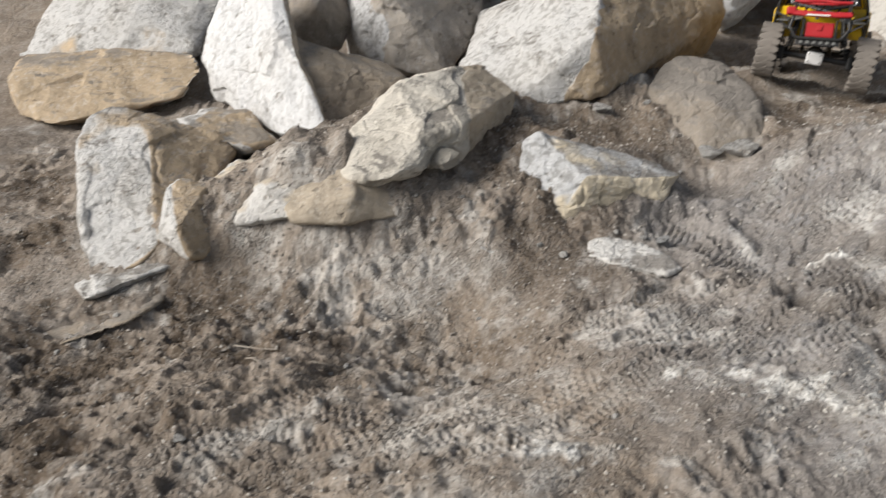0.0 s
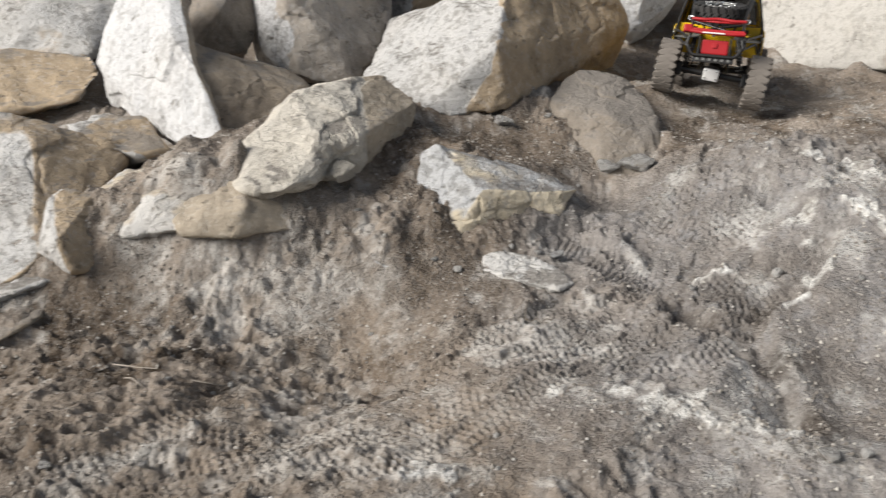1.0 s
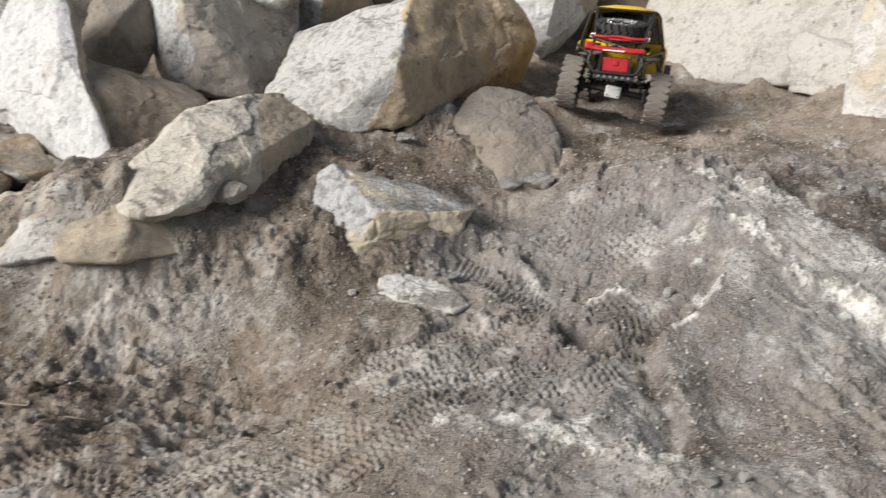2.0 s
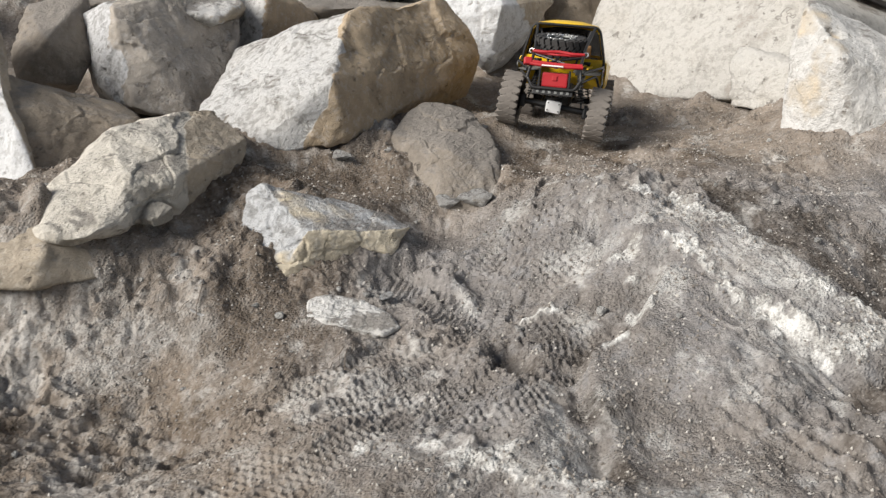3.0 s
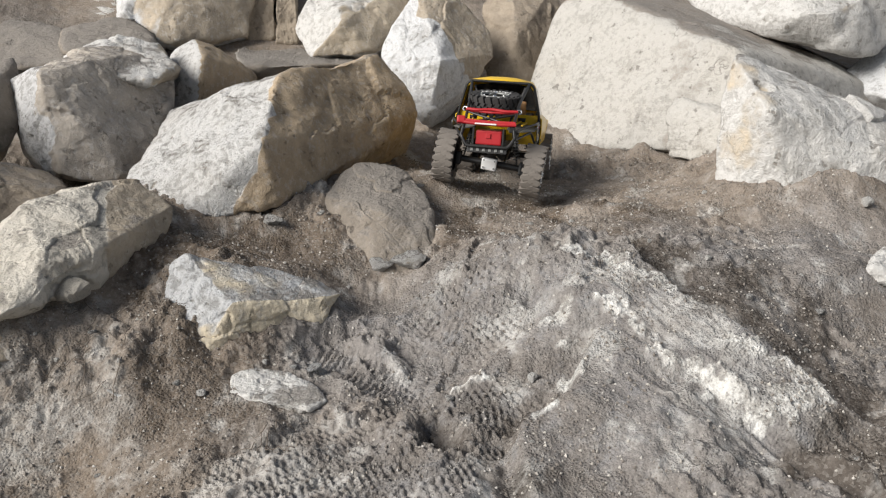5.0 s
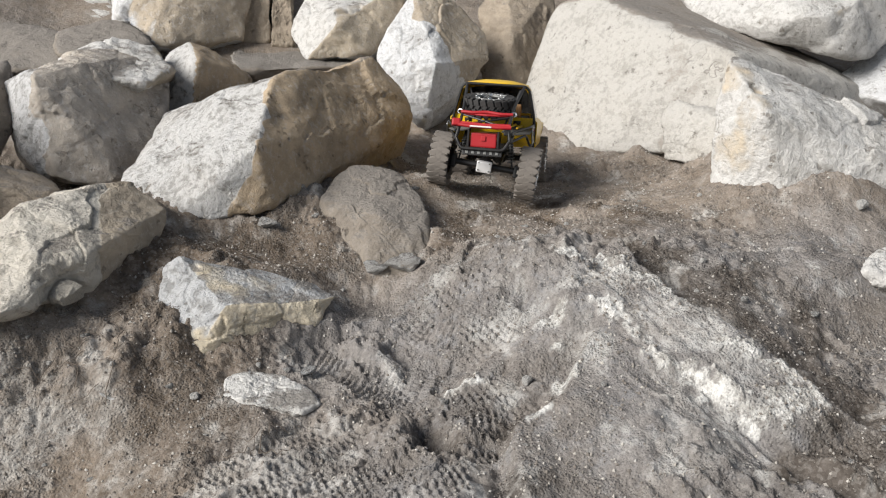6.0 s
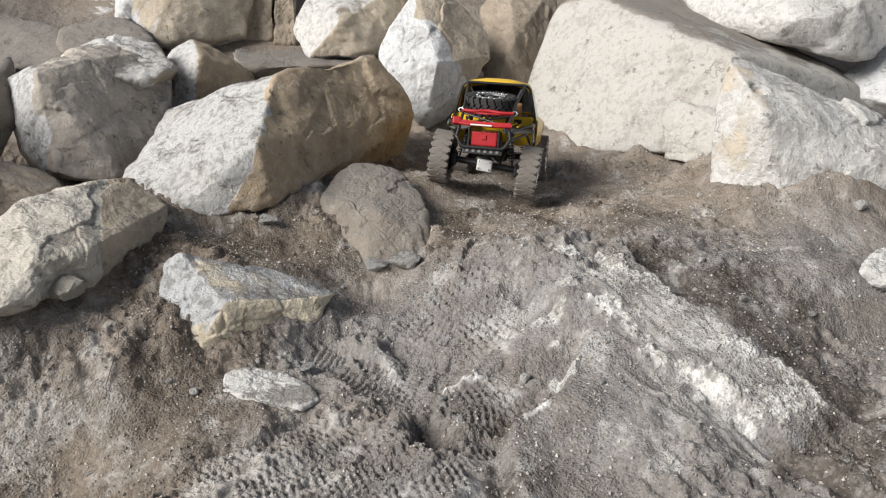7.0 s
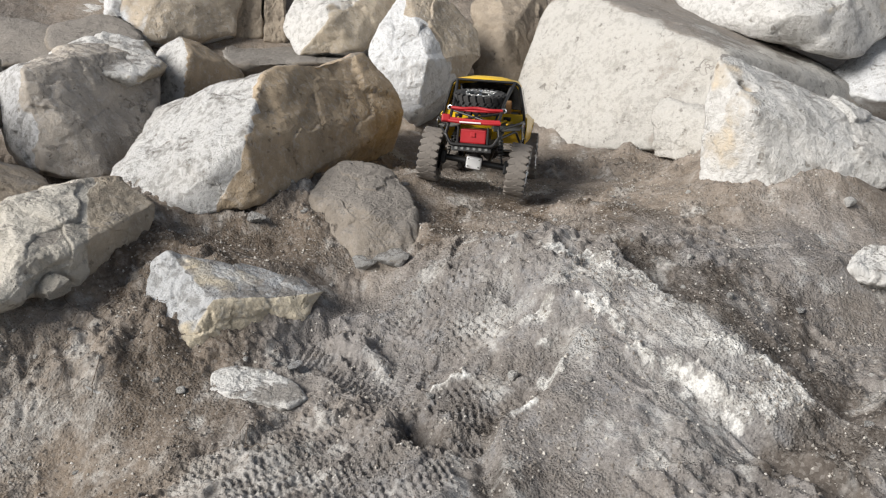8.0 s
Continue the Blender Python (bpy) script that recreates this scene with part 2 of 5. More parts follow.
CAGE['lowcream'] = ((0.35, 1.50, 0.714), [(-0.079, -0.012, 0.017), (-0.076, 0.025, 0.034), (-0.032, 0.048, 0.038), (0.027, 0.032, 0.032), (0.072, -0.005, 0.020), (0.088, -0.065, 0.014), (0.048, -0.088, 0.012), (0.003, -0.064, 0.018), (-0.043, -0.041, 0.021), (-0.053, 0.116, -0.026), (0.060, 0.077, -0.061), (-0.006, 0.008, -0.066)], (0, 0, -1), 0.8, 'white')
CAGE['leftnub'] = ((0.07, 1.56, 0.73), [(-0.043, 0.022, 0.007), (-0.022, 0.041, 0.016), (0.009, 0.023, 0.016), (0.053, -0.066, 0.009), (0.029, -0.071, 0.007), (-0.015, -0.036, 0.015), (-0.038, 0.035, -0.024), (0.010, 0.014, -0.050)], (1, 0, 0.3), 0.8, 'grey')
CAGE['whiteslab'] = ((1.62, 2.81, 1.11), [(-0.356, 0.125, -0.185), (-0.326, 0.214, -0.050), (-0.200, 0.284, 0.263), (-0.095, 0.160, 0.295), (0.006, -0.222, 0.187), (0.124, -0.402, 0.154), (0.073, -0.500, -0.123), (-0.054, -0.369, -0.149), (-0.152, -0.266, -0.174), (-0.315, 0.003, -0.198), (0.385, 0.565, 0.325), (0.459, -0.060, 0.138), (0.982, -0.060, -0.008), (0.912, -0.160, -0.115), (0.462, -0.100, -0.262), (-0.154, 0.520, -0.232)], (0, 0.6, 0.8), 0.6, 'plain')
CAGE['holerock'] = ((1.78, 2.04, 1.04), [(-0.291, 0.005, 0.243), (-0.316, -0.008, 0.115), (-0.319, -0.049, -0.083), (-0.285, -0.123, -0.087), (-0.202, -0.206, -0.081), (-0.065, -0.224, -0.065), (0.237, -0.236, -0.039), (0.320, -0.137, -0.004), (0.164, -0.016, 0.087), (-0.071, -0.043, 0.158), (-0.273, -0.145, 0.122), (0.074, 0.407, 0.160), (0.511, 0.283, -0.023), (-0.019, 0.315, -0.200), (0.558, 0.155, -0.256)], (-0.8, -0.5, 0), 1.3, 'white')
CAGE['topslab'] = ((2.38, 3.04, 1.44), [(-0.518, 0.005, -0.048), (-0.456, -0.142, -0.122), (-0.342, -0.270, -0.167), (-0.091, -0.402, -0.219), (0.013, -0.393, -0.210), (0.271, -0.301, -0.063), (0.573, -0.185, 0.196), (-0.049, 0.131, 0.372), (-0.420, 0.167, 0.197), (-0.275, -0.446, -0.091), (-0.012, 0.706, -0.045), (0.745, 0.469, -0.206), (0.618, 0.714, 0.463)], (0.8, -0.4, 0.2), 0.8, 'white')
CAGE['bluegap'] = ((2.56, 2.76, 1.15), [(-0.207, 0.028, -0.016), (-0.053, 0.064, 0.046), (-0.013, 0.028, 0.134), (0.166, -0.056, 0.174), (0.074, -0.273, -0.068), (-0.179, -0.204, -0.047), (-0.237, -0.080, -0.042), (0.243, 0.225, 0.074), (0.029, 0.236, -0.059), (0.152, 0.031, -0.239)], (1, 0, 0), 0.9, 'chalk')
CAGE['overtruck'] = ((1.00, 3.07, 1.18), [(-0.233, -0.091, 0.008), (-0.085, 0.050, 0.226), (0.030, 0.071, 0.212), (0.170, 0.047, 0.074), (0.173, -0.030, 0.003), (0.080, -0.123, -0.088), (-0.105, -0.262, -0.193), (-0.225, -0.191, -0.063), (-0.060, -0.234, -0.002), (-0.009, 0.366, 0.174), (0.214, 0.249, -0.021), (0.002, 0.130, -0.302)], (0.9, -0.2, 0.2), 0.7, 'chalk')
CAGE['tanblock'] = ((0.72, 3.37, 1.26), [(-0.207, -0.048, -0.037), (-0.177, -0.030, 0.041), (-0.089, 0.094, 0.160), (0.258, 0.067, 0.175), (0.200, -0.065, 0.055), (0.046, -0.234, -0.089), (-0.164, -0.189, -0.109), (-0.062, -0.228, 0.016), (-0.071, 0.275, 0.075), (0.249, 0.160, -0.038), (-0.015, 0.167, -0.219)], (0.3, -0.9, 0.1), 0.5, 'white')
CAGE['wallslab'] = ((0.1, 3.7, 1.3), [(-0.189, -0.250, -0.033), (-0.184, -0.100, 0.120), (-0.034, -0.200, 0.145), (-0.031, -0.350, -0.129), (-0.107, -0.300, -0.078), (0.076, -0.280, -0.145), (0.247, -0.200, -0.107), (0.308, -0.080, 0.162), (-0.300, 0.500, 0.100), (0.350, 0.450, 0.100), (0.300, 0.400, -0.250), (-0.300, 0.400, -0.250)], (0.7, -0.7, 0.1), 0.3, 'chalk')
CAGE['column'] = ((0.41, 3.72, 1.3), [(-0.070, -0.170, -0.127), (-0.049, -0.100, 0.139), (0.043, -0.100, 0.143), (0.042, -0.170, -0.120), (-0.060, 0.300, 0.100), (0.080, 0.300, -0.200), (-0.060, 0.300, -0.200), (0.080, 0.300, 0.100)], (0, -1, 0), 0.2, 'brown')
CAGE['pillar'] = ((0.50, 3.74, 1.3), [(-0.046, -0.220, -0.143), (-0.030, -0.120, 0.144), (0.034, -0.120, 0.147), (0.035, -0.220, -0.145), (-0.050, 0.300, 0.100), (0.070, 0.300, -0.200), (-0.050, 0.300, -0.200), (0.070, 0.300, 0.100)], (0, -1, 0), 0.4, 'brown')
CAGE['toplip'] = ((-0.05, 2.98, 1.12), [(-0.171, -0.230, 0.032), (-0.097, -0.130, 0.063), (-0.023, -0.030, 0.100), (0.114, -0.030, 0.086), (0.184, -0.180, 0.030), (0.127, -0.330, 0.002), (-0.012, -0.320, 0.025), (-0.250, 0.200, -0.050), (0.200, 0.200, -0.050), (0.000, 0.100, -0.150)], (0.7, -0.6, 0.1), 0.5, 'white')
CAGE['shelf'] = ((0.62, 3.35, 1.05), [(-0.334, -0.050, 0.101), (-0.307, -0.250, 0.067), (-0.073, -0.100, 0.092), (0.069, -0.250, 0.090), (-0.159, -0.250, 0.081), (-0.300, 0.200, 0.100), (0.200, 0.200, 0.100), (0.000, 0.000, -0.200)], (0, -1, 0), 0.2, 'dusty')
CAGE['greyblock'] = ((-0.11, 2.72, 1.05), [(-0.193, -0.041, 0.064), (-0.117, -0.097, 0.115), (0.001, -0.121, 0.132), (0.047, 0.201, 0.163), (0.199, 0.210, 0.139), (0.242, 0.116, 0.044), (0.204, -0.075, -0.076), (0.123, -0.298, -0.163), (-0.034, -0.328, -0.139), (-0.143, -0.182, -0.103), (-0.072, -0.218, 0.108), (-0.211, 0.003, 0.020), (-0.186, 0.281, 0.018), (0.137, 0.222, 0.082), (0.128, 0.129, -0.217), (-0.194, 0.203, -0.231)], (0.8, -0.4, 0.4), 0.9, 'streaky')
CAGE['wedge'] = ((0.21, 3.03, 1.10), [(-0.140, -0.011, 0.016), (-0.091, 0.032, 0.086), (-0.035, -0.004, 0.118), (-0.007, -0.164, 0.077), (0.022, 0.030, 0.100), (0.066, 0.053, 0.037), (0.170, 0.070, 0.000), (0.085, -0.098, -0.086), (-0.034, -0.182, -0.101), (-0.130, -0.105, -0.104), (-0.061, 0.182, 0.045), (0.141, 0.100, -0.056), (-0.012, 0.095, -0.191)], (0.9, -0.3, 0), 0.2, 'pale')
CAGE['darkrock'] = ((-0.14, 3.37, 1.18), [(-0.146, -0.030, -0.009), (-0.142, 0.036, 0.034), (-0.024, 0.073, 0.070), (0.077, 0.105, 0.080), (0.182, -0.045, 0.029), (0.203, -0.173, -0.021), (0.040, -0.190, -0.029), (-0.114, -0.154, -0.035), (-0.031, 0.228, 0.006), (-0.032, 0.178, -0.113)], (0.2, -0.9, 0.2), -0.2, 'dusty')
CAGE['backmound'] = ((-0.45, 3.47, 1.15), [(-0.262, 0.030, 0.027), (-0.097, 0.119, 0.095), (0.061, 0.076, 0.082), (0.207, -0.026, 0.044), (0.277, -0.279, -0.020), (0.017, -0.285, -0.070), (-0.198, -0.240, -0.096), (-0.122, 0.355, 0.010), (0.088, 0.280, -0.064)], (0, -0.7, 0.7), -0.1, 'dusty')
CAGE['farwhite'] = ((-0.31, 3.93, 1.27), [(-0.168, -0.036, -0.029), (-0.123, -0.025, 0.040), (-0.009, 0.070, 0.086), (0.157, 0.024, 0.072), (0.180, -0.174, -0.025), (0.002, -0.187, -0.034), (-0.040, 0.223, 0.015), (-0.033, 0.118, -0.118)], (1, 0, 0), 0.9, 'white')
CAGE['fartan'] = ((-0.59, 3.95, 1.26), [(-0.169, 0.011, -0.027), (-0.019, 0.117, 0.084), (0.125, 0.023, 0.069), (0.178, -0.116, 0.011), (0.071, -0.165, -0.054), (-0.097, -0.132, -0.082), (-0.060, 0.246, -0.033)], (0, -1, 0), 0.2, 'pale')
CAGE['curved'] = ((-0.45, 2.21, 0.99), [(-0.192, 0.086, -0.027), (-0.170, 0.115, 0.049), (-0.099, 0.150, 0.147), (-0.093, 0.242, 0.247), (-0.012, 0.186, 0.252), (0.029, -0.002, 0.130), (0.048, -0.102, 0.069), (0.117, -0.181, 0.011), (0.147, -0.230, -0.057), (0.202, -0.319, -0.143), (0.100, -0.268, -0.161), (-0.006, -0.117, -0.115), (-0.147, 0.045, -0.129), (-0.127, 0.363, 0.072), (0.053, 0.090, -0.128), (0.078, -0.013, -0.254)], (0.98, 0.1, 0.1), 0.6, 'chalk')
CAGE['curvedside'] = ((-0.26, 2.17, 0.91), [(-0.159, -0.012, 0.138), (-0.078, -0.112, 0.082), (-0.048, -0.162, 0.012), (0.002, -0.237, -0.067), (-0.018, 0.167, 0.060), (0.134, 0.127, 0.030), (0.180, 0.035, 0.018), (0.068, -0.132, -0.064), (-0.128, 0.187, 0.017), (0.101, 0.151, -0.049), (-0.002, -0.031, -0.171)], (0, -1, 0.3), -2, 'brown')
CAGE['tanrecess'] = ((1.36, 3.33, 1.20), [(-0.170, -0.082, -0.025), (-0.133, 0.071, 0.142), (-0.010, 0.128, 0.250), (0.189, 0.129, 0.237), (0.158, -0.030, 0.052), (0.054, -0.175, -0.145), (-0.085, -0.213, -0.203), (-0.165, -0.188, -0.187), (-0.068, -0.174, 0.035), (0.077, 0.389, 0.162), (0.189, 0.180, -0.281)], (0, -1, 0), -0.3, 'brown')
CAGE['recess'] = ((-0.37, 2.65, 1.03), [(-0.086, 0.084, 0.115), (-0.099, -0.067, 0.001), (-0.072, -0.148, -0.067), (0.082, -0.105, -0.079), (0.108, -0.023, -0.001), (0.084, 0.091, 0.150), (0.012, -0.141, 0.043), (-0.036, 0.182, 0.040), (0.001, 0.104, -0.158)], (0, -1, 0), 0.0, 'dusty')
CAGE['topleft'] = ((-1.04, 2.96, 0.99), [(-0.332, -0.182, -0.112), (-0.275, -0.027, 0.017), (-0.192, 0.142, 0.184), (0.309, 0.019, 0.201), (0.351, -0.152, 0.043), (0.317, -0.324, -0.073), (0.017, -0.319, -0.095), (0.092, -0.245, 0.049), (-0.489, 0.469, -0.085), (0.112, 0.495, 0.049), (0.042, 0.083, -0.219)], (0.2, -1, -0.2), 0.75, 'pale')
CAGE['tanlong'] = ((-1.03, 2.61, 0.83), [(-0.244, -0.102, 0.055), (-0.169, -0.197, -0.044), (-0.051, -0.262, -0.062), (0.121, -0.219, -0.014), (0.291, -0.168, -0.001), (0.329, -0.072, 0.058), (0.289, -0.001, 0.098), (-0.002, 0.063, 0.091), (-0.256, 0.074, 0.090), (-0.336, 0.403, -0.039), (0.088, 0.381, -0.048), (-0.040, 0.078, -0.151)], (0, -0.8, 0.2), 0.0, 'pale')
CAGE['leftface'] = ((-0.66, 1.8, 0.79), [(-0.124, 0.000, 0.089), (-0.113, 0.060, 0.129), (-0.098, 0.100, 0.137), (-0.047, 0.110, 0.137), (0.034, 0.000, 0.103), (0.028, -0.060, 0.071), (0.082, -0.180, -0.008), (0.120, -0.280, -0.049), (0.090, -0.320, -0.078), (0.003, -0.340, -0.108), (-0.077, -0.140, -0.023), (0.150, 0.150, 0.060), (0.190, 0.100, 0.030), (0.170, -0.030, -0.020), (-0.120, 0.300, 0.020), (0.100, 0.270, -0.020), (-0.100, 0.180, -0.280)], (0.9, -0.2, 0.2), 0.3, 'pale')
CAGE['footpiece'] = ((1.60, 2.33, 1.01), [(-0.085, 0.075, 0.07), (-0.05, 0.10, 0.115), (0.03, -0.05, 0.10), (0.01, -0.14, 0.085), (0.0, -0.17, -0.03), (-0.05, -0.08, -0.04), (-0.085, 0.03, -0.05), (-0.06, 0.0, 0.06), (0.10, 0.10, 0.06), (0.10, -0.05, -0.08)], (0.3, -0.9, 0.2), 0.9, 'plain')
CAGE['leftbase'] = ((-0.62, 1.52, 0.68), [(-0.075, -0.040, 0.003), (-0.028, 0.000, 0.020), (0.039, 0.020, 0.035), (0.099, 0.020, 0.053), (0.143, 0.010, 0.046), (0.131, -0.020, 0.039), (0.080, -0.040, 0.030), (0.029, -0.070, 0.018), (-0.031, -0.100, -0.002), (-0.093, 0.200, -0.063), (0.055, 0.049, -0.080), (-0.110, 0.030, -0.120)], (0, -0.3, 1), 1.6, 'pale')
CAGE['crest'] = ((-0.52, 2.02, 0.83), [(-0.115, -0.006, 0.041), (-0.040, 0.060, 0.054), (0.044, 0.074, 0.045), (0.138, -0.078, -0.004), (0.094, -0.139, -0.001), (0.003, -0.116, 0.020), (-0.067, -0.085, 0.037), (-0.065, 0.136, 0.003), (0.078, 0.105, -0.060), (-0.031, 0.023, -0.095)], (0.9, -0.2, 0.2), 0.3, 'pale')
CAGE['pointed'] = ((-0.49, 1.59, 0.77), [(-0.056, -0.055, -0.018), (-0.052, -0.000, 0.042), (-0.049, 0.040, 0.063), (-0.026, 0.063, 0.070), (0.022, 0.056, 0.058), (0.048, 0.028, 0.016), (0.057, -0.043, -0.027), (0.039, -0.091, -0.044), (0.017, -0.108, -0.035), (-0.001, -0.098, 0.017), (-0.040, 0.124, 0.017), (0.018, 0.093, -0.057), (-0.031, 0.034, -0.145)], (0.9, -0.3, 0), 0.0, 'pale')
CAGE['ledgeleft'] = ((-0.340, 1.670, 0.808), [(-0.165, 0.014, -0.010), (-0.103, 0.083, 0.034), (0.059, 0.062, 0.063), (0.130, 0.004, 0.051), (0.103, -0.058, 0.026), (0.063, -0.137, -0.012), (-0.061, -0.128, -0.034), (-0.003, -0.077, 0.031), (-0.027, 0.146, -0.007), (-0.026, 0.089, -0.143)], (0, 0, 1), 0.8, 'white')
CAGE['lowtan'] = ((-0.640, 1.450, 0.631), [(-0.109, -0.070, -0.004), (-0.115, -0.012, 0.003), (-0.048, 0.011, 0.013), (0.027, 0.026, 0.030), (0.088, 0.053, 0.047), (0.129, 0.031, 0.050), (0.132, -0.027, 0.041), (0.081, -0.077, 0.022), (-0.017, -0.114, 0.002), (-0.071, -0.117, -0.010), (-0.082, 0.167, -0.069), (0.016, 0.158, -0.075)], (0, -1, 0.3), -0.1, 'brown')
CAGE['rightedge'] = ((1.61, 1.52, 0.88), [(-0.102, -0.008, -0.003), (-0.041, 0.041, 0.027), (0.025, 0.052, 0.046), (0.098, -0.007, 0.051), (0.033, -0.094, -0.001), (-0.060, -0.048, 0.004), (-0.092, -0.032, 0.029), (0.070, 0.089, -0.018), (0.103, 0.051, -0.110)], (1, 0, 0), 0.9, 'white')


def hull_planes(key):
    """The faces of a boulder's cage: rows of outward normal and distance from the centre."""
    bm = bmesh.new()
    for c in CAGE[key][1]:
        bm.verts.new(c)
    bmesh.ops.convex_hull(bm, input=bm.verts)
    bm.normal_update()
    planes = {}
    for f in bm.faces:
        planes[tuple(round(v, 2) for v in f.normal)] = (*f.normal, f.calc_center_median().dot(f.normal))
    bm.free()
    planes = np.array(list(planes.values()))
    planes[:, 3] = np.maximum(planes[:, 3], 0.004)
    return planes


# ---- the ground: one sheet, a lumpy dusty slope that runs up to the bank of boulders ----
# rows of x, y, radius and height
MOUNDS = [(1.05, 1.55, 0.2, 0.115), (-0.12, 1.94, 0.2, 0.115), (0.40, 2.20, 0.14, 0.079), (0.79, 1.68, 0.11, 0.054), (-0.38, 1.68, 0.11, 0.020), (1.70, 1.94, 0.2, 0.107), (1.18, 1.29, 0.11, 0.069), (0.01, 0.90, 0.2, 0.077), (0.92, 1.16, 0.14, 0.064), (1.44, 1.68, 0.11, 0.011), (-0.25, 1.68, 0.11, 0.076), (0.27, 1.81, 0.11, 0.028), (0.66, 0.90, 0.11, 0.070), (1.70, 2.20, 0.14, 0.040), (0.79, 2.20, 0.11, 0.031), (1.18, 1.94, 0.11, 0.024), (1.44, 1.55, 0.11, 0.075), (1.31, 1.03, 0.14, 0.078), (0.66, 1.29, 0.11, 0.020), (0.27, 1.16, 0.11, 0.042), (-0.38, 1.03, 0.14, 0.042), (0.92, 1.42, 0.11, 0.029)]
KNOLLS = [(0.53, 1.16, 0.11, 0.042), (1.70, 1.16, 0.2, 0.065), (1.05, 0.90, 0.11, 0.049), (0.40, 0.90, 0.11, 0.035), (0.79, 1.81, 0.11, 0.049), (0.53, 1.94, 0.11, 0.024), (0.66, 1.16, 0.11, 0.023), (-0.77, 1.16, 0.11, 0.041), (-0.51, 1.55, 0.11, 0.031), (0.14, 2.20, 0.14, 0.052), (0.14, 1.68, 0.11, 0.019), (0.92, 0.90, 0.11, 0.026), (-0.38, 1.16, 0.11, 0.019), (1.18, 1.68, 0.11, 0.016), (0.78, 2.20, 0.07, 0.04), (0.02, 1.64, 0.10, 0.035)]
HOLLOWS = [(0.53, 1.55, 0.14, -0.025), (0.01, 1.29, 0.14, -0.085), (-0.38, 1.42, 0.11, -0.045), (0.66, 1.81, 0.11, -0.069), (-0.38, 2.20, 0.2, -0.082), (0.27, 1.42, 0.11, -0.000), (-0.64, 1.29, 0.11, -0.035), (0.01, 1.68, 0.11, -0.022), (-0.90, 2.20, 0.3, -0.059), (0.66, 1.55, 0.11, -0.011), (1.18, 2.52, 0.18, -0.035)]


def rise(x, y):
    """The ground without its clods."""
    z = 0.554 + 0.05 * x + 0.056 * y + 0.169 / (1 + np.exp(-np.clip((y - 1.5) / 0.2, -50, 50)))
    for a, b, r, h in MOUNDS + KNOLLS + HOLLOWS:
        z = z + h * np.exp(-((x - a) ** 2 + (y - b) ** 2) / (2 * r * r))
    foot = 2.75 + 0.35 * smooth(0.5, 1.1, x) - 0.35 * smooth(-0.2, -0.8, x)
    back = np.maximum(y - foot, 0)
    z = z + 1.5 * np.tanh(0.55 * back * back / (back + 0.4) / 1.5) - 0.087 * np.maximum(y - 3.0, 0) + 0.087 * np.maximum(-1.0 - y, 0)
    z = z - 0.05 * (np.maximum(x - 3.0, 0) - np.maximum(-3.0 - x, 0))
    return z


# Tyre tracks: lines on the plan along which the lugs have pressed the dust.
TRACKS = [
    [(0.30, 1.21), (0.40, 1.28), (0.50, 1.37), (0.58, 1.42), (0.65, 1.57)],
    [(0.37, 1.16), (0.46, 1.24), (0.55, 1.32), (0.59, 1.37), (0.66, 1.49)],
    [(0.47, 1.15), (0.55, 1.22), (0.61, 1.27)],
    [(0.48, 1.54), (0.55, 1.44)],
    [(0.59, 1.57), (0.67, 1.65), (0.79, 1.66)],
    [(0.35, 1.32), (0.46, 1.39)],
    [(0.20, 1.28), (0.35, 1.33)],
    [(0.70, 1.47), (0.81, 1.56)],
    [(0.63, 1.38), (0.71, 1.36), (0.76, 1.40)],
    [(-0.40, 1.00), (-0.29, 1.03), (-0.20, 1.12), (-0.15, 1.16)],
    [(-0.34, 0.93), (-0.24, 0.99), (-0.09, 1.01), (0.06, 1.04)],
    [(-0.22, 1.08), (-0.10, 1.06), (0.02, 1.10)],
    [(0.00, 0.93), (0.12, 0.97), (0.24, 1.04)],
    [(-0.12, 0.95), (0.02, 0.99), (0.10, 1.05), (0.23, 1.12)],
    [(0.28, 1.23), (0.42, 1.21), (0.55, 1.19)],
    [(0.38, 1.26), (0.51, 1.23), (0.69, 1.25)],
    [(0.32, 1.16), (0.45, 1.17), (0.62, 1.15)],
    [(0.64, 1.66), (0.70, 1.55), (0.76, 1.56), (0.81, 1.64)],
    [(0.77, 1.70), (0.82, 1.80)],
    [(0.19, 1.00), (0.32, 1.12), (0.42, 1.20)],
    [(0.44, 1.61), (0.53, 1.52), (0.58, 1.40)],
    [(0.24, 1.17), (0.36, 1.22), (0.48, 1.30)],
    [(0.52, 1.10), (0.60, 1.17), (0.66, 1.24)],
    [(0.66, 1.33), (0.72, 1.30), (0.76, 1.33)],
    [(0.66, 1.44), (0.72, 1.50), (0.80, 1.50)],
    [(0.08, 1.20), (0.20, 1.22), (0.30, 1.29)],
]


def along_line(line, px, py):
    """Distance to a line on the plan, the way along it, and the signed distance to its left."""
    run, best = 0.0, np.full(len(px), 9.0)
    along, across = np.zeros(len(px)), np.zeros(len(px))
    for (ax, ay), (bx, by) in zip(line, line[1:]):
        dx, dy = bx - ax, by - ay
        length = math.hypot(dx, dy)
        s = np.clip(((px - ax) * dx + (py - ay) * dy) / length ** 2, 0, 1)
        ox, oy = px - ax - s * dx, py - ay - s * dy
        d = np.hypot(ox, oy)
        nearer = d < best
        best = np.where(nearer, d, best)
        along = np.where(nearer, run + s * length, along)
        across = np.where(nearer, (ox * -dy + oy * dx) / length, across)
        run += length
    return best, along, across, run


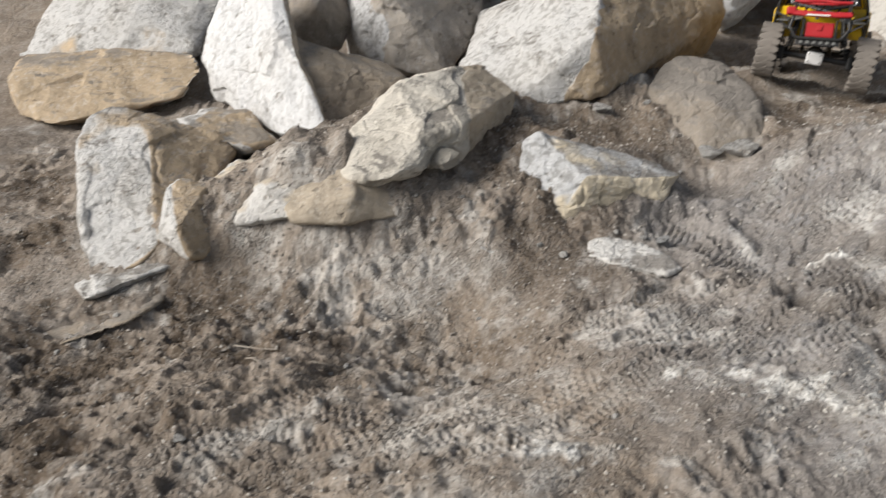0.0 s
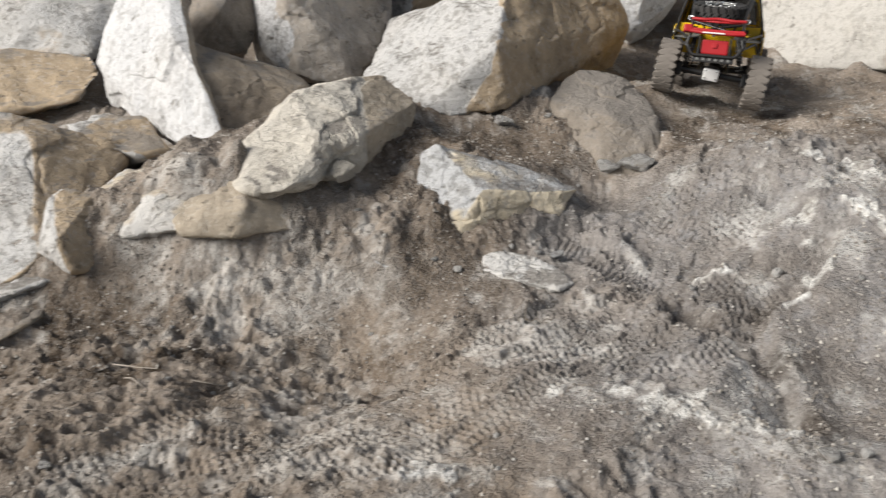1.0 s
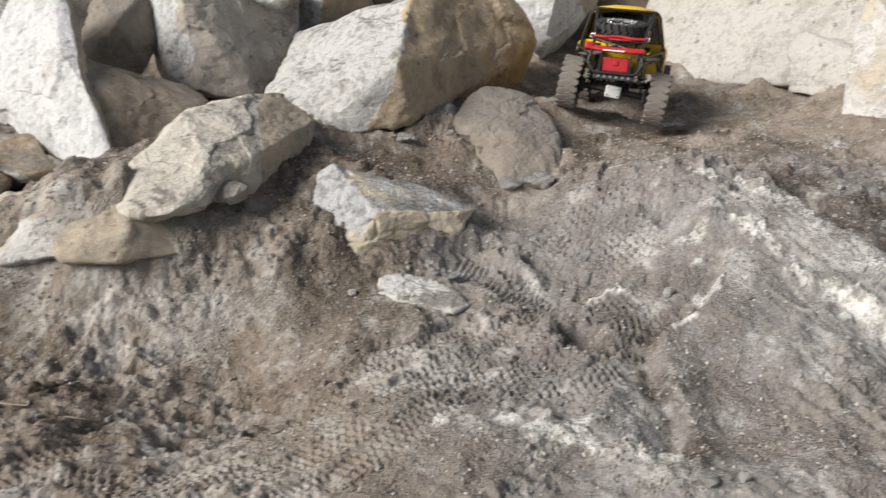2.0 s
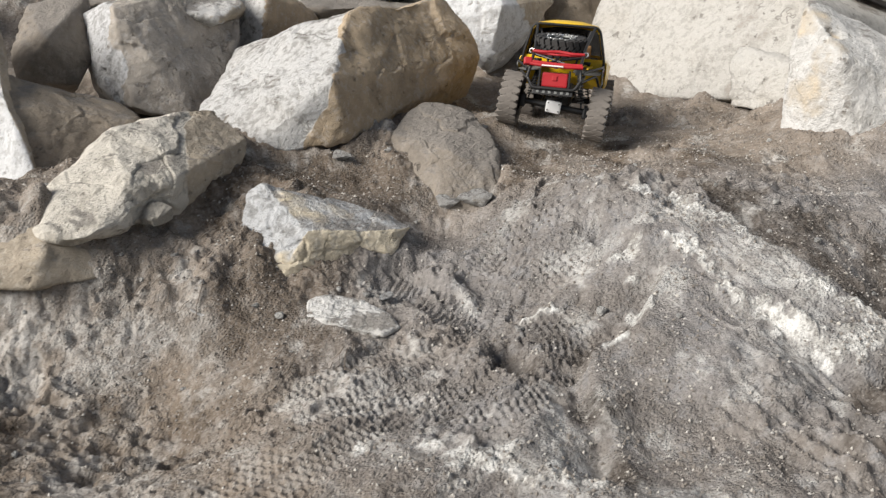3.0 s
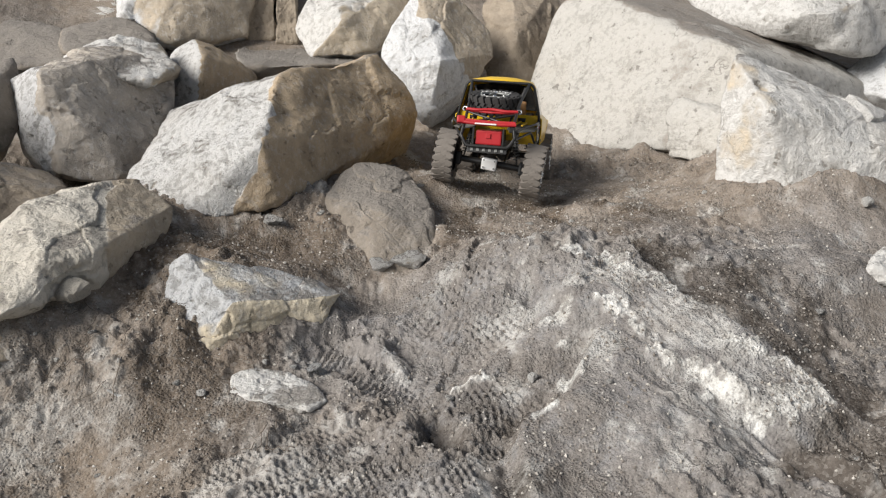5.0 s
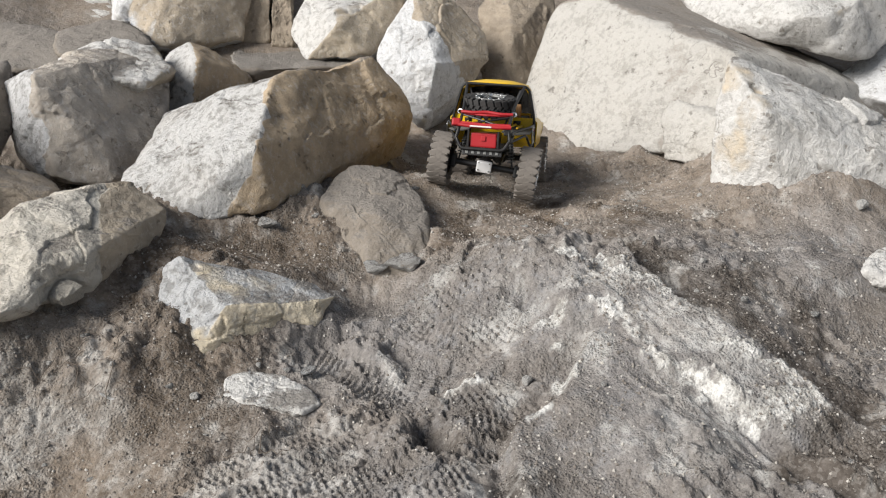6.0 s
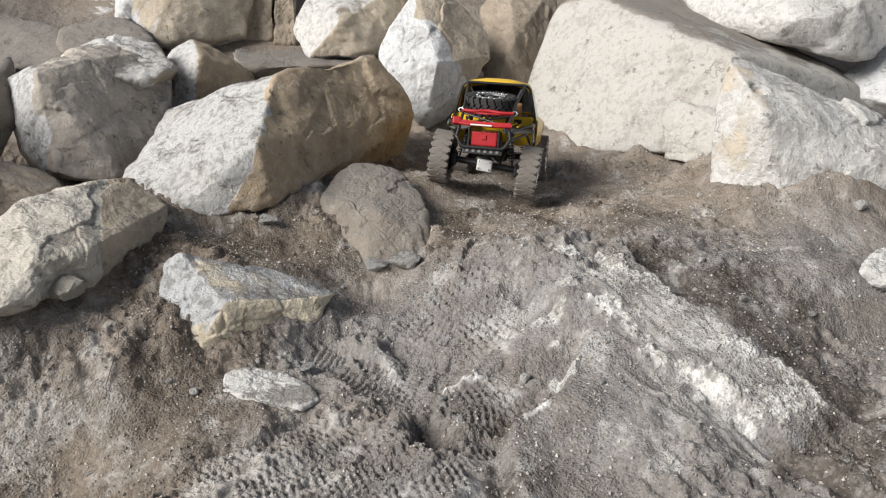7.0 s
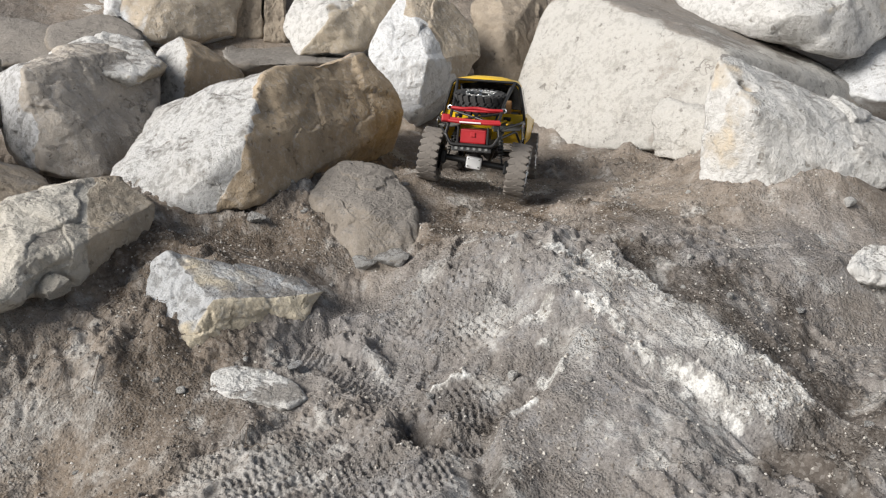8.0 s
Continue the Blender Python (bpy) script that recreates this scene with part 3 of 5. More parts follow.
def beside(line, x, y, reach):
    xs, ys = [q[0] for q in line], [q[1] for q in line]
    return np.nonzero((x > min(xs) - reach) & (x < max(xs) + reach) & (y > min(ys) - reach) & (y < max(ys) + reach))[0]


def tracks(x, y):
    """How deep the tracks lie at each place, how deep the lugs have pricked it, and how much it is pressed."""
    dip, lug, pressed = np.zeros(len(x)), np.zeros(len(x)), np.zeros(len(x))
    for k, line in enumerate(TRACKS):
        near = beside(line, x, y, 0.08)
        px, py = x[near], y[near]
        if not len(px):
            continue
        wob = perlin(np.stack([px, py, 0 * px + k], 1) / 0.09, 41)
        best, along, across, run = along_line(line, px, py)
        inside = smooth(0.036, 0.024, best + 0.012 * wob)
        spot = np.stack([px / 0.06, py / 0.06, 0 * px + k], 1)
        faint = smooth(-0.4, 0.0, perlin(spot, 8) + 0.5 * perlin(spot * 2.3, 9))
        u = along / 0.0132 + 0.35 * wob
        v = across / 0.0160 + 0.12 * perlin(spot * 1.7, 12)
        row = np.round(v)
        pit = smooth(-0.15, 0.45, np.sin(2 * np.pi * (u + 0.37 * row)) * np.cos(np.pi * (v - row)) + 0.24 * perlin(spot * 4, 14))
        rim = np.exp(-((best - 0.042) / 0.012) ** 2)
        dip[near] = np.maximum(dip[near], faint * 0.005 * inside) - faint * 0.003 * rim * (1 + wob)
        lug[near] = np.minimum(lug[near], -faint * (0.005 + 0.003 * smooth(0.1, 0.35, px)) * inside * pit)
        pressed[near] = np.maximum(pressed[near], faint * inside)
    return dip, lug, pressed


# Low scarps in the dust: crest line, which side falls away (1 left of the line, -1 right), fall, its width, crest.
SCARPS = [
    ([(0.87, 1.66), (0.95, 1.72), (1.02, 1.71), (1.05, 1.64), (1.05, 1.56), (1.05, 1.47), (1.08, 1.38), (1.12, 1.30), (1.16, 1.24), (1.20, 1.17), (1.26, 1.08)], 1, 0.045, 0.11, 0.012),
    ([(0.93, 1.40), (0.854, 1.333), (0.82, 1.28), (0.767, 1.248), (0.736, 1.253), (0.705, 1.194), (0.70, 1.13), (0.683, 0.95)], -1, 0.036, 0.07, 0.010),
    ([(0.92, 1.34), (0.96, 1.31), (1.03, 1.28), (1.09, 1.18), (1.12, 1.12), (1.18, 1.13), (1.24, 1.16)], -1, 0.022, 0.08, 0.006),
    ([(0.87, 1.62), (0.86, 1.55), (0.89, 1.47), (0.86, 1.40)], -1, 0.032, 0.07, 0.010),
    ([(0.50, 1.36), (0.57, 1.33), (0.56, 1.28), (0.57, 1.21)], 1, 0.022, 0.05, 0.012),
    ([(0.50, 1.62), (0.56, 1.58), (0.60, 1.50)], 1, 0.028, 0.05, 0.012),
    ([(0.62, 1.57), (0.68, 1.60), (0.76, 1.585)], 1, 0.026, 0.05, 0.012),
]


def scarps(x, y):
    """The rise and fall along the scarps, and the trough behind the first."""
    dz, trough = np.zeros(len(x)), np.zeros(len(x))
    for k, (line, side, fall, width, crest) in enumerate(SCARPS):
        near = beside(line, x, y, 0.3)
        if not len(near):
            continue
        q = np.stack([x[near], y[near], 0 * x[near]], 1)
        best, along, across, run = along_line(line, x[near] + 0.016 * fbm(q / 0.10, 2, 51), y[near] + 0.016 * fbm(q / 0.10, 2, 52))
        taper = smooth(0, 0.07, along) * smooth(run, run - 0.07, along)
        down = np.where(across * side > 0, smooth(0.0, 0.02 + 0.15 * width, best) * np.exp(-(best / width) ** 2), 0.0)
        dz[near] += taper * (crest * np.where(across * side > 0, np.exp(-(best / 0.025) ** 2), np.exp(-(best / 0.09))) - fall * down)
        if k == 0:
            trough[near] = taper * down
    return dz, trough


DRAPED = {key: hull_planes(key) for key in ('slab', 'knobby', 'boulder', 'greyrock', 'leftnub', 'pointed',
                                            'rightedge', 'holerock', 'whiteslab', 'curved', 'ledge', 'ledgeleft', 'crest', 'footpiece')}


def drape(x, y, z):
    """Soil banked up against the boulders."""
    p = np.stack([x, y, z], 1)
    wob = fbm(p * (1, 1, 0) / 0.07, 3, 201)
    for key, planes in DRAPED.items():
        centre = np.array(CAGE[key][0])
        near = np.nonzero(np.hypot(x - centre[0], y - centre[1]) < 0.75)[0]
        if not len(near):
            continue
        out = ((p[near] - centre) @ planes[:, :3].T - planes[:, 3]).max(1)
        z[near] += np.clip(0.018 + 0.02 * wob[near], 0, 0.05) * np.exp(-(np.maximum(out, 0) / 0.035) ** 2)
    return z


# worn bands where the white rock shows through: from, to, half width
BANDS = [(0.918, 1.610, 1.011, 1.578, 0.022), (1.002, 1.525, 1.069, 1.414, 0.020), (0.935, 1.438, 0.946, 1.404, 0.022), (0.957, 1.380, 0.973, 1.354, 0.016), (0.844, 1.468, 0.864, 1.466, 0.020), (0.960, 1.318, 1.010, 1.274, 0.016), (1.010, 1.274, 1.044, 1.226, 0.022), (1.044, 1.226, 1.098, 1.168, 0.030), (1.098, 1.168, 1.180, 1.160, 0.032), (1.090, 1.290, 1.195, 1.186, 0.018), (0.843, 1.401, 0.849, 1.405, 0.012), (0.846, 1.336, 0.846, 1.322, 0.014), (0.740, 1.249, 0.780, 1.257, 0.008), (0.660, 1.408, 0.700, 1.407, 0.014), (0.460, 1.045, 0.524, 1.040, 0.028), (0.536, 1.006, 0.553, 0.990, 0.015), (0.589, 1.003, 0.624, 0.974, 0.022), (0.423, 1.093, 0.438, 1.085, 0.012), (0.324, 1.097, 0.338, 1.109, 0.016), (0.824, 1.336, 0.852, 1.336, 0.020), (0.113, 0.950, 0.162, 0.929, 0.030)]


def bare(x, y):
    """How far the dust has gone from the white rock, along the worn bands."""
    p = np.stack([x, y, 0 * x], 1)
    ragged, worn = fbm(p / 0.03, 5, 88, 0.65), np.zeros(len(x))
    for ax, ay, bx, by, cr in BANDS:
        s = np.clip(((x - ax) * (bx - ax) + (y - ay) * (by - ay)) / ((bx - ax) ** 2 + (by - ay) ** 2), 0, 1)
        worn = np.maximum(worn, smooth(-0.12, 0.22, ragged * 0.8 + 0.45 - 0.6 * np.hypot(x - ax - s * (bx - ax), y - ay - s * (by - ay)) / cr))
    return worn


def gullies(x, y):
    """Fine runnels that the rain has cut down the mound, and deeper ones at its foot."""
    run, side = 0.42 * x - 0.91 * y, 0.91 * x + 0.42 * y
    p = np.stack([side / 0.022, run / 0.16, 0 * x], 1)
    p = p + 0.5 * np.stack([fbm(np.stack([x, y, 0 * x], 1) / 0.07, 2, 301), 0 * x, 0 * x], 1)
    fine = np.abs(fbm(p, 3, 303)) - 0.25
    deep = np.abs(fbm(p * (0.45, 0.6, 1), 3, 307)) - 0.25
    mound = np.exp(-((x - 1.06) / 0.17) ** 2 - ((y - 1.36) / 0.26) ** 2)
    foot = np.exp(-((x - 1.12) / 0.2) ** 2 - ((y - 1.0) / 0.12) ** 2)
    return 0.016 * mound * fine + 0.075 * foot * deep


def ground_height(x, y, cell=0.0):
    z = drape(x, y, rise(x, y))
    p = np.stack([x, y, 0 * x], 1)
    near = smooth(0.05, 0.012, cell + 0 * x)
    broad_fade = smooth(0.3, 0.06, cell + 0 * x)
    clods = fbm(p / 0.16, 4, 11)
    patchy = smooth(-0.2, 0.35, fbm(p / 0.3, 2, 3))
    lumps = np.abs(fbm(p / 0.075, 3, 19, 0.6)) + 0.55 * np.abs(fbm(p / 0.028, 3, 23, 0.6))
    ridges = 0.25 - np.abs(fbm(p / 0.13 + 0.3 * clods[:, None], 4, 29))
    flakes = 0.22 - np.abs(fbm(np.stack([x / 0.12, y / 0.045, 0 * x], 1) + 0.4 * clods[:, None], 4, 37, 0.6))
    open_slope = smooth(0.15, -0.1, x) * smooth(1.5, 1.35, y)
    dip, lug, pressed = tracks(x, y)
    calm = (1 - 0.75 * pressed) * (1 - 0.6 * np.exp(-((x - 1.08) ** 2 + (y - 1.33) ** 2) / 0.2 ** 2))
    z = z + broad_fade * (0.022 * fbm(p / 0.22, 2, 5) + 0.02 * fbm(p / 0.8, 2, 9)) + near * calm * (0.020 * clods + 0.044 * ridges * patchy + (0.006 + 0.020 * patchy) * (lumps - 0.3) + 0.05 * open_slope * flakes)
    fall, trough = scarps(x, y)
    z = z + fall + near * gullies(x, y)
    worn = bare(x, y)
    rock = np.nonzero((worn > 0.01) & (near > 0))[0]
    if len(rock):
        broken, edge = facets(p[rock] + 0.01 * clods[rock, None], 0.022, 311)
        z[rock] += worn[rock] * (0.004 + 0.005 * (broken - 0.2) + 0.002 * fbm(p[rock] / 0.012, 3, 313))
    # the hole that a spinning wheel has dug, with spokes of thrown dust
    pit = np.hypot(x - 0.60, (y - 1.30) * 0.8)
    spokes = np.sin(13 * np.arctan2(y - 1.30, x - 0.60) + 6 * clods)
    z = z - 0.035 * smooth(0.055, 0.005, pit) + 0.014 * np.exp(-((pit - 0.065) / 0.02) ** 2) * smooth(0.62, 0.55, x)
    z = z + 0.004 * spokes * smooth(0.02, 0.035, pit) * smooth(0.10, 0.06, pit)
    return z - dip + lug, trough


def spread(stretches, far, growth=1.22, after_growth=1.22):
    """Grid lines: even steps in the given stretches of (start, end, step), widening beyond."""
    line = [v for a, b, step in stretches for v in np.arange(a, b - 1e-6, step)]
    fine0, step = stretches[0][0], stretches[0][2]
    s, a = stretches[-1][2], line[-1]
    after = []
    while a < far:
        s *= after_growth if a < 4.2 else growth
        a += s
        after.append(a)
    s, a = step, fine0
    before = []
    while a > -far:
        s *= growth
        a -= s
        before.append(a)
    return np.array(before[::-1] + line + after)


def build_ground():
    xs = spread([(-1.1, -0.7, 0.005), (-0.7, 1.2, 0.003), (1.2, 1.75, 0.005)], 60)
    ys = spread([(0.84, 1.8, 0.003), (1.8, 2.3, 0.005)], 60, 1.22, 1.025)
    gx, gy = np.meshgrid(xs, ys)
    x, y = gx.ravel(), gy.ravel()
    step_x, step_y = np.meshgrid(np.gradient(xs), np.gradient(ys))
    cell = np.maximum(step_x, step_y).ravel()
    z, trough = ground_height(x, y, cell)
    w, h = len(xs), len(ys)
    a = (np.arange(h - 1)[:, None] * w + np.arange(w - 1)[None]).ravel()
    me = mesh_from("ground", np.stack([x, y, z], 1), np.stack([a, a + 1, a + w + 1, a + w], 1))
    p = np.stack([x, y, 0 * x], 1)
    damp_and_shade = 0.7 * smooth(0.1, 0.4, fbm(p / 0.5, 3, 61) - 0.3 * smooth(0.2, 0.6, x) - 0.3 * smooth(1.3, 1.1, y))
    # browner soil patches; those in the pit and hollows also paint in shade
    for dx, dy, dr in ((-0.45, 1.40, 0.28), (-0.30, 1.30, 0.2), (0.15, 1.80, 0.2), (0.60, 1.29, 0.08), (0.70, 1.12, 0.07), (0.67, 0.97, 0.09), (0.72, 1.27, 0.05), (0.53, 1.00, 0.07), (1.24, 1.50, 0.13), (1.15, 1.64, 0.12), (1.33, 1.36, 0.12), (1.10, 1.06, 0.08), (1.02, 2.08, 0.22), (0.80, 1.95, 0.15), (1.20, 1.90, 0.16), (1.10, 1.08, 0.09), (1.16, 1.02, 0.1), (-0.99, 1.94, 0.25), (-0.82, 1.63, 0.2), (-0.55, 1.16, 0.16), (1.22, 1.08, 0.16), (1.05, 0.95, 0.14), (1.35, 1.15, 0.14), (1.12, 1.0, 0.16), (-0.64, 1.28, 0.22), (-0.55, 1.02, 0.2)):
        damp_and_shade = np.maximum(damp_and_shade, smooth(-0.2, 0.35, fbm(p / 0.1, 4, 67, 0.6) + 0.55 - np.hypot(x - dx, y - dy) / dr))
    # brown soil in the trough behind the first scarp, its shade painted in
    damp_and_shade = np.maximum(damp_and_shade, 1.0 * smooth(0.05, 0.35, trough + 0.2 * fbm(p / 0.05, 3, 69)))
    damp_and_shade = np.maximum(damp_and_shade, 0.9 * smooth(0.28, 0.05, np.hypot((x - 0.33) / 1.3, y - 1.9)))
    fine = smooth(0.06, 0.015, cell)
    float_attribute(me, "damp_and_shade", damp_and_shade * fine)
    chalk = 0.5 * smooth(0.15, 0.6, fbm(p / 0.12, 5, 77, 0.65))
    for cx, cy, cr, amount in ((-0.27, 1.56, 0.2, 0.5), (-0.20, 1.46, 0.16, 0.4), (-0.05, 1.48, 0.25, 0.4), (0.62, 1.0, 0.2, 0.45), (0.02, 1.04, 0.3, 0.4), (0.34, 1.24, 0.22, 0.4), (0.80, 1.53, 0.12, 0.5), (0.96, 1.53, 0.15, 0.5), (1.08, 1.36, 0.17, 0.45), (1.02, 1.20, 0.2, 0.35)):
        chalk = np.maximum(chalk, amount * smooth(-0.3, 0.4, fbm(p / 0.08, 4, 83, 0.6) + 0.5 - np.hypot(x - cx, y - cy) / cr))
    chalk = np.maximum(chalk, bare(x, y))
    float_attribute(me, "chalk", chalk * fine)
    float_attribute(me, "ash", smooth(0.15, 0.55, x + 0.3 * fbm(p / 0.25, 2, 97)) * smooth(1.95, 1.65, y) * np.exp(-((x - 0.9) / 0.9) ** 4 - ((y - 1.35) / 0.7) ** 4))
    me.materials.append(SOIL)
    return tagged(new("ground", me), "uneven dusty grey-brown soil slope with tyre tracks", "ground", kind="structure")


build_ground()

# ---- the boulders: cages of corners, rounded, broken and pitted ----
SPHERES = {}


def sphere(level):
    if level not in SPHERES:
        bm = bmesh.new()
        bmesh.ops.create_icosphere(bm, subdivisions=level, radius=1.0)
        SPHERES[level] = (np.array([v.co for v in bm.verts]), np.array([[v.index for v in f.verts] for f in bm.faces]))
        bm.free()
    return SPHERES[level]


def boulder(name, key, label, seed, level=6, sharp=90, rough=1.0, chipped=9, marks=(), split=None, dents=(), category="boulder", group=""):
    """A boulder from its cage. marks: weathered patches, and shade painted into a hole, as rows of x, y, z, radius and
    amount.
    split: three points of the bedding plane past which the stone is weathered brown. dents: holes as rows of x, y, z,
    radius and depth."""
    centre, corners, stain_way, stain_from, tone = CAGE[key]
    corners = np.array(corners)
    planes = hull_planes(key)
    dice = np.random.RandomState(seed)
    chips = dice.normal(size=(chipped, 3))
    chips /= np.linalg.norm(chips, axis=1)[:, None]
    reach = (corners @ chips.T).max(0) * dice.uniform(0.93, 0.985, chipped)
    planes = np.concatenate([planes, np.concatenate([chips, reach[:, None]], 1)])
    unit, faces = sphere(level)
    spread_by = corners.std(0) + 0.02
    ways = unit * spread_by
    ways /= np.linalg.norm(ways, axis=1)[:, None]
    lean = np.maximum(ways @ planes[:, :3].T, 1e-4) / planes[:, 3]
    top = lean.max(1, keepdims=True)
    share = (lean / top) ** sharp
    r = 1 / (top[:, 0] * share.sum(1) ** (1 / sharp))
    p = ways * r[:, None]
    normal = (share / share.sum(1, keepdims=True)) @ planes[:, :3]
    normal /= np.linalg.norm(normal, axis=1)[:, None] + 1e-9
    size = float(np.mean(corners.max(0) - corners.min(0)))
    q = p + np.array(centre)
    big = fbm(q / (0.32 * size), 3, seed)
    ridged = 0.35 - np.abs(fbm(q / (0.17 * size), 4, seed + 31))
    mid = fbm(q / 0.045, 4, seed + 57)
    warp = q + 0.05 * size * np.stack([fbm(q / (0.2 * size), 3, seed + 40 + k) for k in range(3)], 1)
    broad, crack = facets(warp, 0.34 * size, seed)
    small, notch = facets(warp, 0.12 * size, seed + 3)
    out = rough * (0.026 * size * big + 0.016 * size * (broad - 0.25) + 0.003 * size * (small - 0.25) - 0.018 * size * np.maximum(0.1 - ridged, 0)
                   - 0.0015 * smooth(0.04, 0.0, crack) + 0.0032 * mid + 0.0022 * np.abs(fbm(q / 0.018, 3, seed + 71)))
    for dx, dy, dz, dr, depth in dents:
        out = out - depth * smooth(dr, 0.45 * dr, np.linalg.norm(q - np.array((dx, dy, dz)), axis=1) + 0.25 * dr * mid)
    p = p + normal * out[:, None]
    me = mesh_from(name, p, faces)
    way = np.array(stain_way) / np.linalg.norm(stain_way)
    stain = np.clip((normal @ way - stain_from) * 2.2 + 0.5 + 0.7 * fbm(q / (0.3 * size), 3, seed + 90), 0, 1)
    if split:
        a, b, c = (np.array(v) for v in split)
        bed = np.cross(b - a, c - a)
        stain = smooth(-0.012, 0.012, (q - a) @ (bed / np.linalg.norm(bed)) + 0.10 * size * fbm(q / (0.25 * size), 4, seed + 93))
    for mx, my, mz, mr, amount in marks:
        stain = np.maximum(stain, amount * smooth(1.25 * mr, 0.45 * mr, np.linalg.norm(q - np.array((mx, my, mz)), axis=1) + 0.35 * mr * mid))
    float_attribute(me, "stain", np.clip(stain, 0, 1))
    me.materials.append(STONE[tone])
    ob = new(name, me)
    ob.location = centre
    return tagged(ob, label, category, group)


boulder("boulder", "slab", "large angular limestone boulder, one chalky white face and one brown face", 101, 7, split=((0.408, 2.26, 1.198), (0.355, 2.04, 1.063), (0.36, 2.5, 1.063)))
boulder("boulder", "knobby", "cream limestone boulder with brown end, resting on the soil", 102, 7, split=((0.045, 1.93, 1.005), (0.045, 1.80, 0.862), (0.02, 2.2, 0.95)), dents=[(-0.004, 1.668, 0.868, 0.07, 0.022)])
boulder("boulder", "ledge", "tan pitted limestone lump half sunk in soil", 103, 5)
boulder("boulder", "boulder", "rounded dusty grey-brown boulder sunk in the slope", 104, 7, 16)
boulder("boulder", "greyrock", "grey limestone rock with a cream broken edge", 105, 7)
boulder("stone", "lowcream", "low cream limestone piece half buried in dust", 106, 6, 40, 1.2, category="stone")
boulder("stone", "leftnub", "flat grey limestone chip half buried in soil", 107, 5, 20, category="stone")
boulder("boulder", "whiteslab", "huge smooth white limestone slab at the foot of the bank", 109, 7, 40, 0.35, marks=[(1.64, 2.57, 1.20, 0.120, 0.43), (1.65, 2.47, 1.09, 0.130, 0.44), (1.64, 2.41, 1.02, 0.100, 0.50), (1.57, 2.45, 0.99, 0.050, 0.50)])
boulder("stone", "footpiece", "cracked pinkish-white piece at the foot of a slab", 151, 6, 80, 1.3, category="stone")
# the last mark browns the hole, its shade put into the colour
boulder("boulder", "holerock", "white limestone boulder with a rough tan pitted face", 110, 7, marks=[(1.50, 2.01, 1.23, 0.060, 0.48), (1.50, 1.93, 1.16, 0.060, 0.52), (1.49, 1.96, 1.06, 0.080, 0.48), (1.52, 1.90, 1.08, 0.060, 0.44), (1.530, 1.955, 1.213, 0.022, 1.20)], dents=[(1.530, 1.955, 1.213, 0.026, 0.028)])
boulder("boulder", "topslab", "pale limestone slab lying on top of the bank", 111, 6)
boulder("boulder", "bluegap", "bluish white rock in a gap under a slab", 112, 5)
boulder("boulder", "overtruck", "bright white angular limestone block with brown side", 113, 7, 150, split=((0.894, 3.0, 1.372), (1.045, 2.92, 1.164), (0.95, 3.4, 1.30)))
boulder("boulder", "tanblock", "tan limestone block high on the bank", 114, 6, 150)
boulder("boulder", "wallslab", "flat tan limestone slab with a white broken edge", 115, 6, 150)
boulder("boulder", "column", "tan upright block in the crumbling bank", 152, 6, 150, 1.4)
boulder("boulder", "pillar", "narrow tan upright stone in the crumbling bank", 153, 6, 150, 1.6)
boulder("boulder", "toplip", "ragged white slab behind a grey block", 154, 6, 90, 1.6)
boulder("boulder", "shelf", "low dusty rock shelf at the foot of the bank", 155, 6, 60, 1.2)
# the split leaves the left end white: skylight put into the colour
boulder("boulder", "greyblock", "grey speckled limestone block with a pale edge", 116, 7, split=((-0.194, 2.55, 1.173), (-0.174, 2.42, 0.936), (-0.2, 2.9, 1.0)))
boulder("boulder", "wedge", "narrow brown wedge of rock between two blocks", 117, 5)
boulder("boulder", "darkrock", "dark brown-grey rock high on the bank", 118, 5, 150)
boulder("boulder", "backmound", "dusty brown rock at the back of the bank", 119, 5, 150)
boulder("boulder", "farwhite", "small white rock far back on the bank", 120, 5, 150)
boulder("boulder", "fartan", "small tan rock far back on the bank", 121, 5, 150)
boulder("boulder", "curved", "tall white limestone boulder with a curved broken edge", 122, 7)
boulder("boulder", "curvedside", "smooth brown rock leaning against a white boulder", 136, 6)
boulder("boulder", "recess", "dark brown rock set back between blocks", 123, 5)
boulder("boulder", "topleft", "large grey-white limestone block on the bank", 124, 6)
boulder("boulder", "tanlong", "long tan limestone rock under a grey block", 125, 6)
boulder("boulder", "leftface", "tall pale grey limestone rock with a brown side", 126, 7)
boulder("boulder", "leftbase", "low grey limestone shelf at the foot of a taller rock", 140, 6)
boulder("boulder", "crest", "small white-crested brown rock", 127, 5)
boulder("stone", "pointed", "pointed tan stone with a white broken edge", 128, 6, category="stone")
boulder("stone", "ledgeleft", "grey rubble ledge half sunk in soil", 129, 5, category="stone")
boulder("stone", "lowtan", "low tan stone lying in the soil", 130, 5, category="stone")
boulder("stone", "rightedge", "white ragged stone sunk in the soil slope", 132, 6, 40, 2.2, category="stone")
boulder("boulder", "tanrecess", "tan crumbling rock face set back in the bank", 135, 6, 150)



# ---- the model truck ----
K = 1.13  # size of the truck against a tenth-scale one of 0.32 m wheelbase


def part(name, bm, material, parent, label="", soft=False, at=None):
    """Links a bmesh as one mesh object under a thing or a part."""
    me = bpy.data.meshes.new(name)
    bmesh.ops.recalc_face_normals(bm, faces=bm.faces)
    bm.to_mesh(me)
    bm.free()
    if soft:
        me.polygons.foreach_set("use_smooth", np.full(len(me.polygons), True))
    for m in material if isinstance(material, (list, tuple)) else [material]:
        me.materials.append(m)
    ob = new(name, me)
    ob.parent = parent
    if at is not None:
        ob.matrix_basis = at
    return tagged(ob, label)


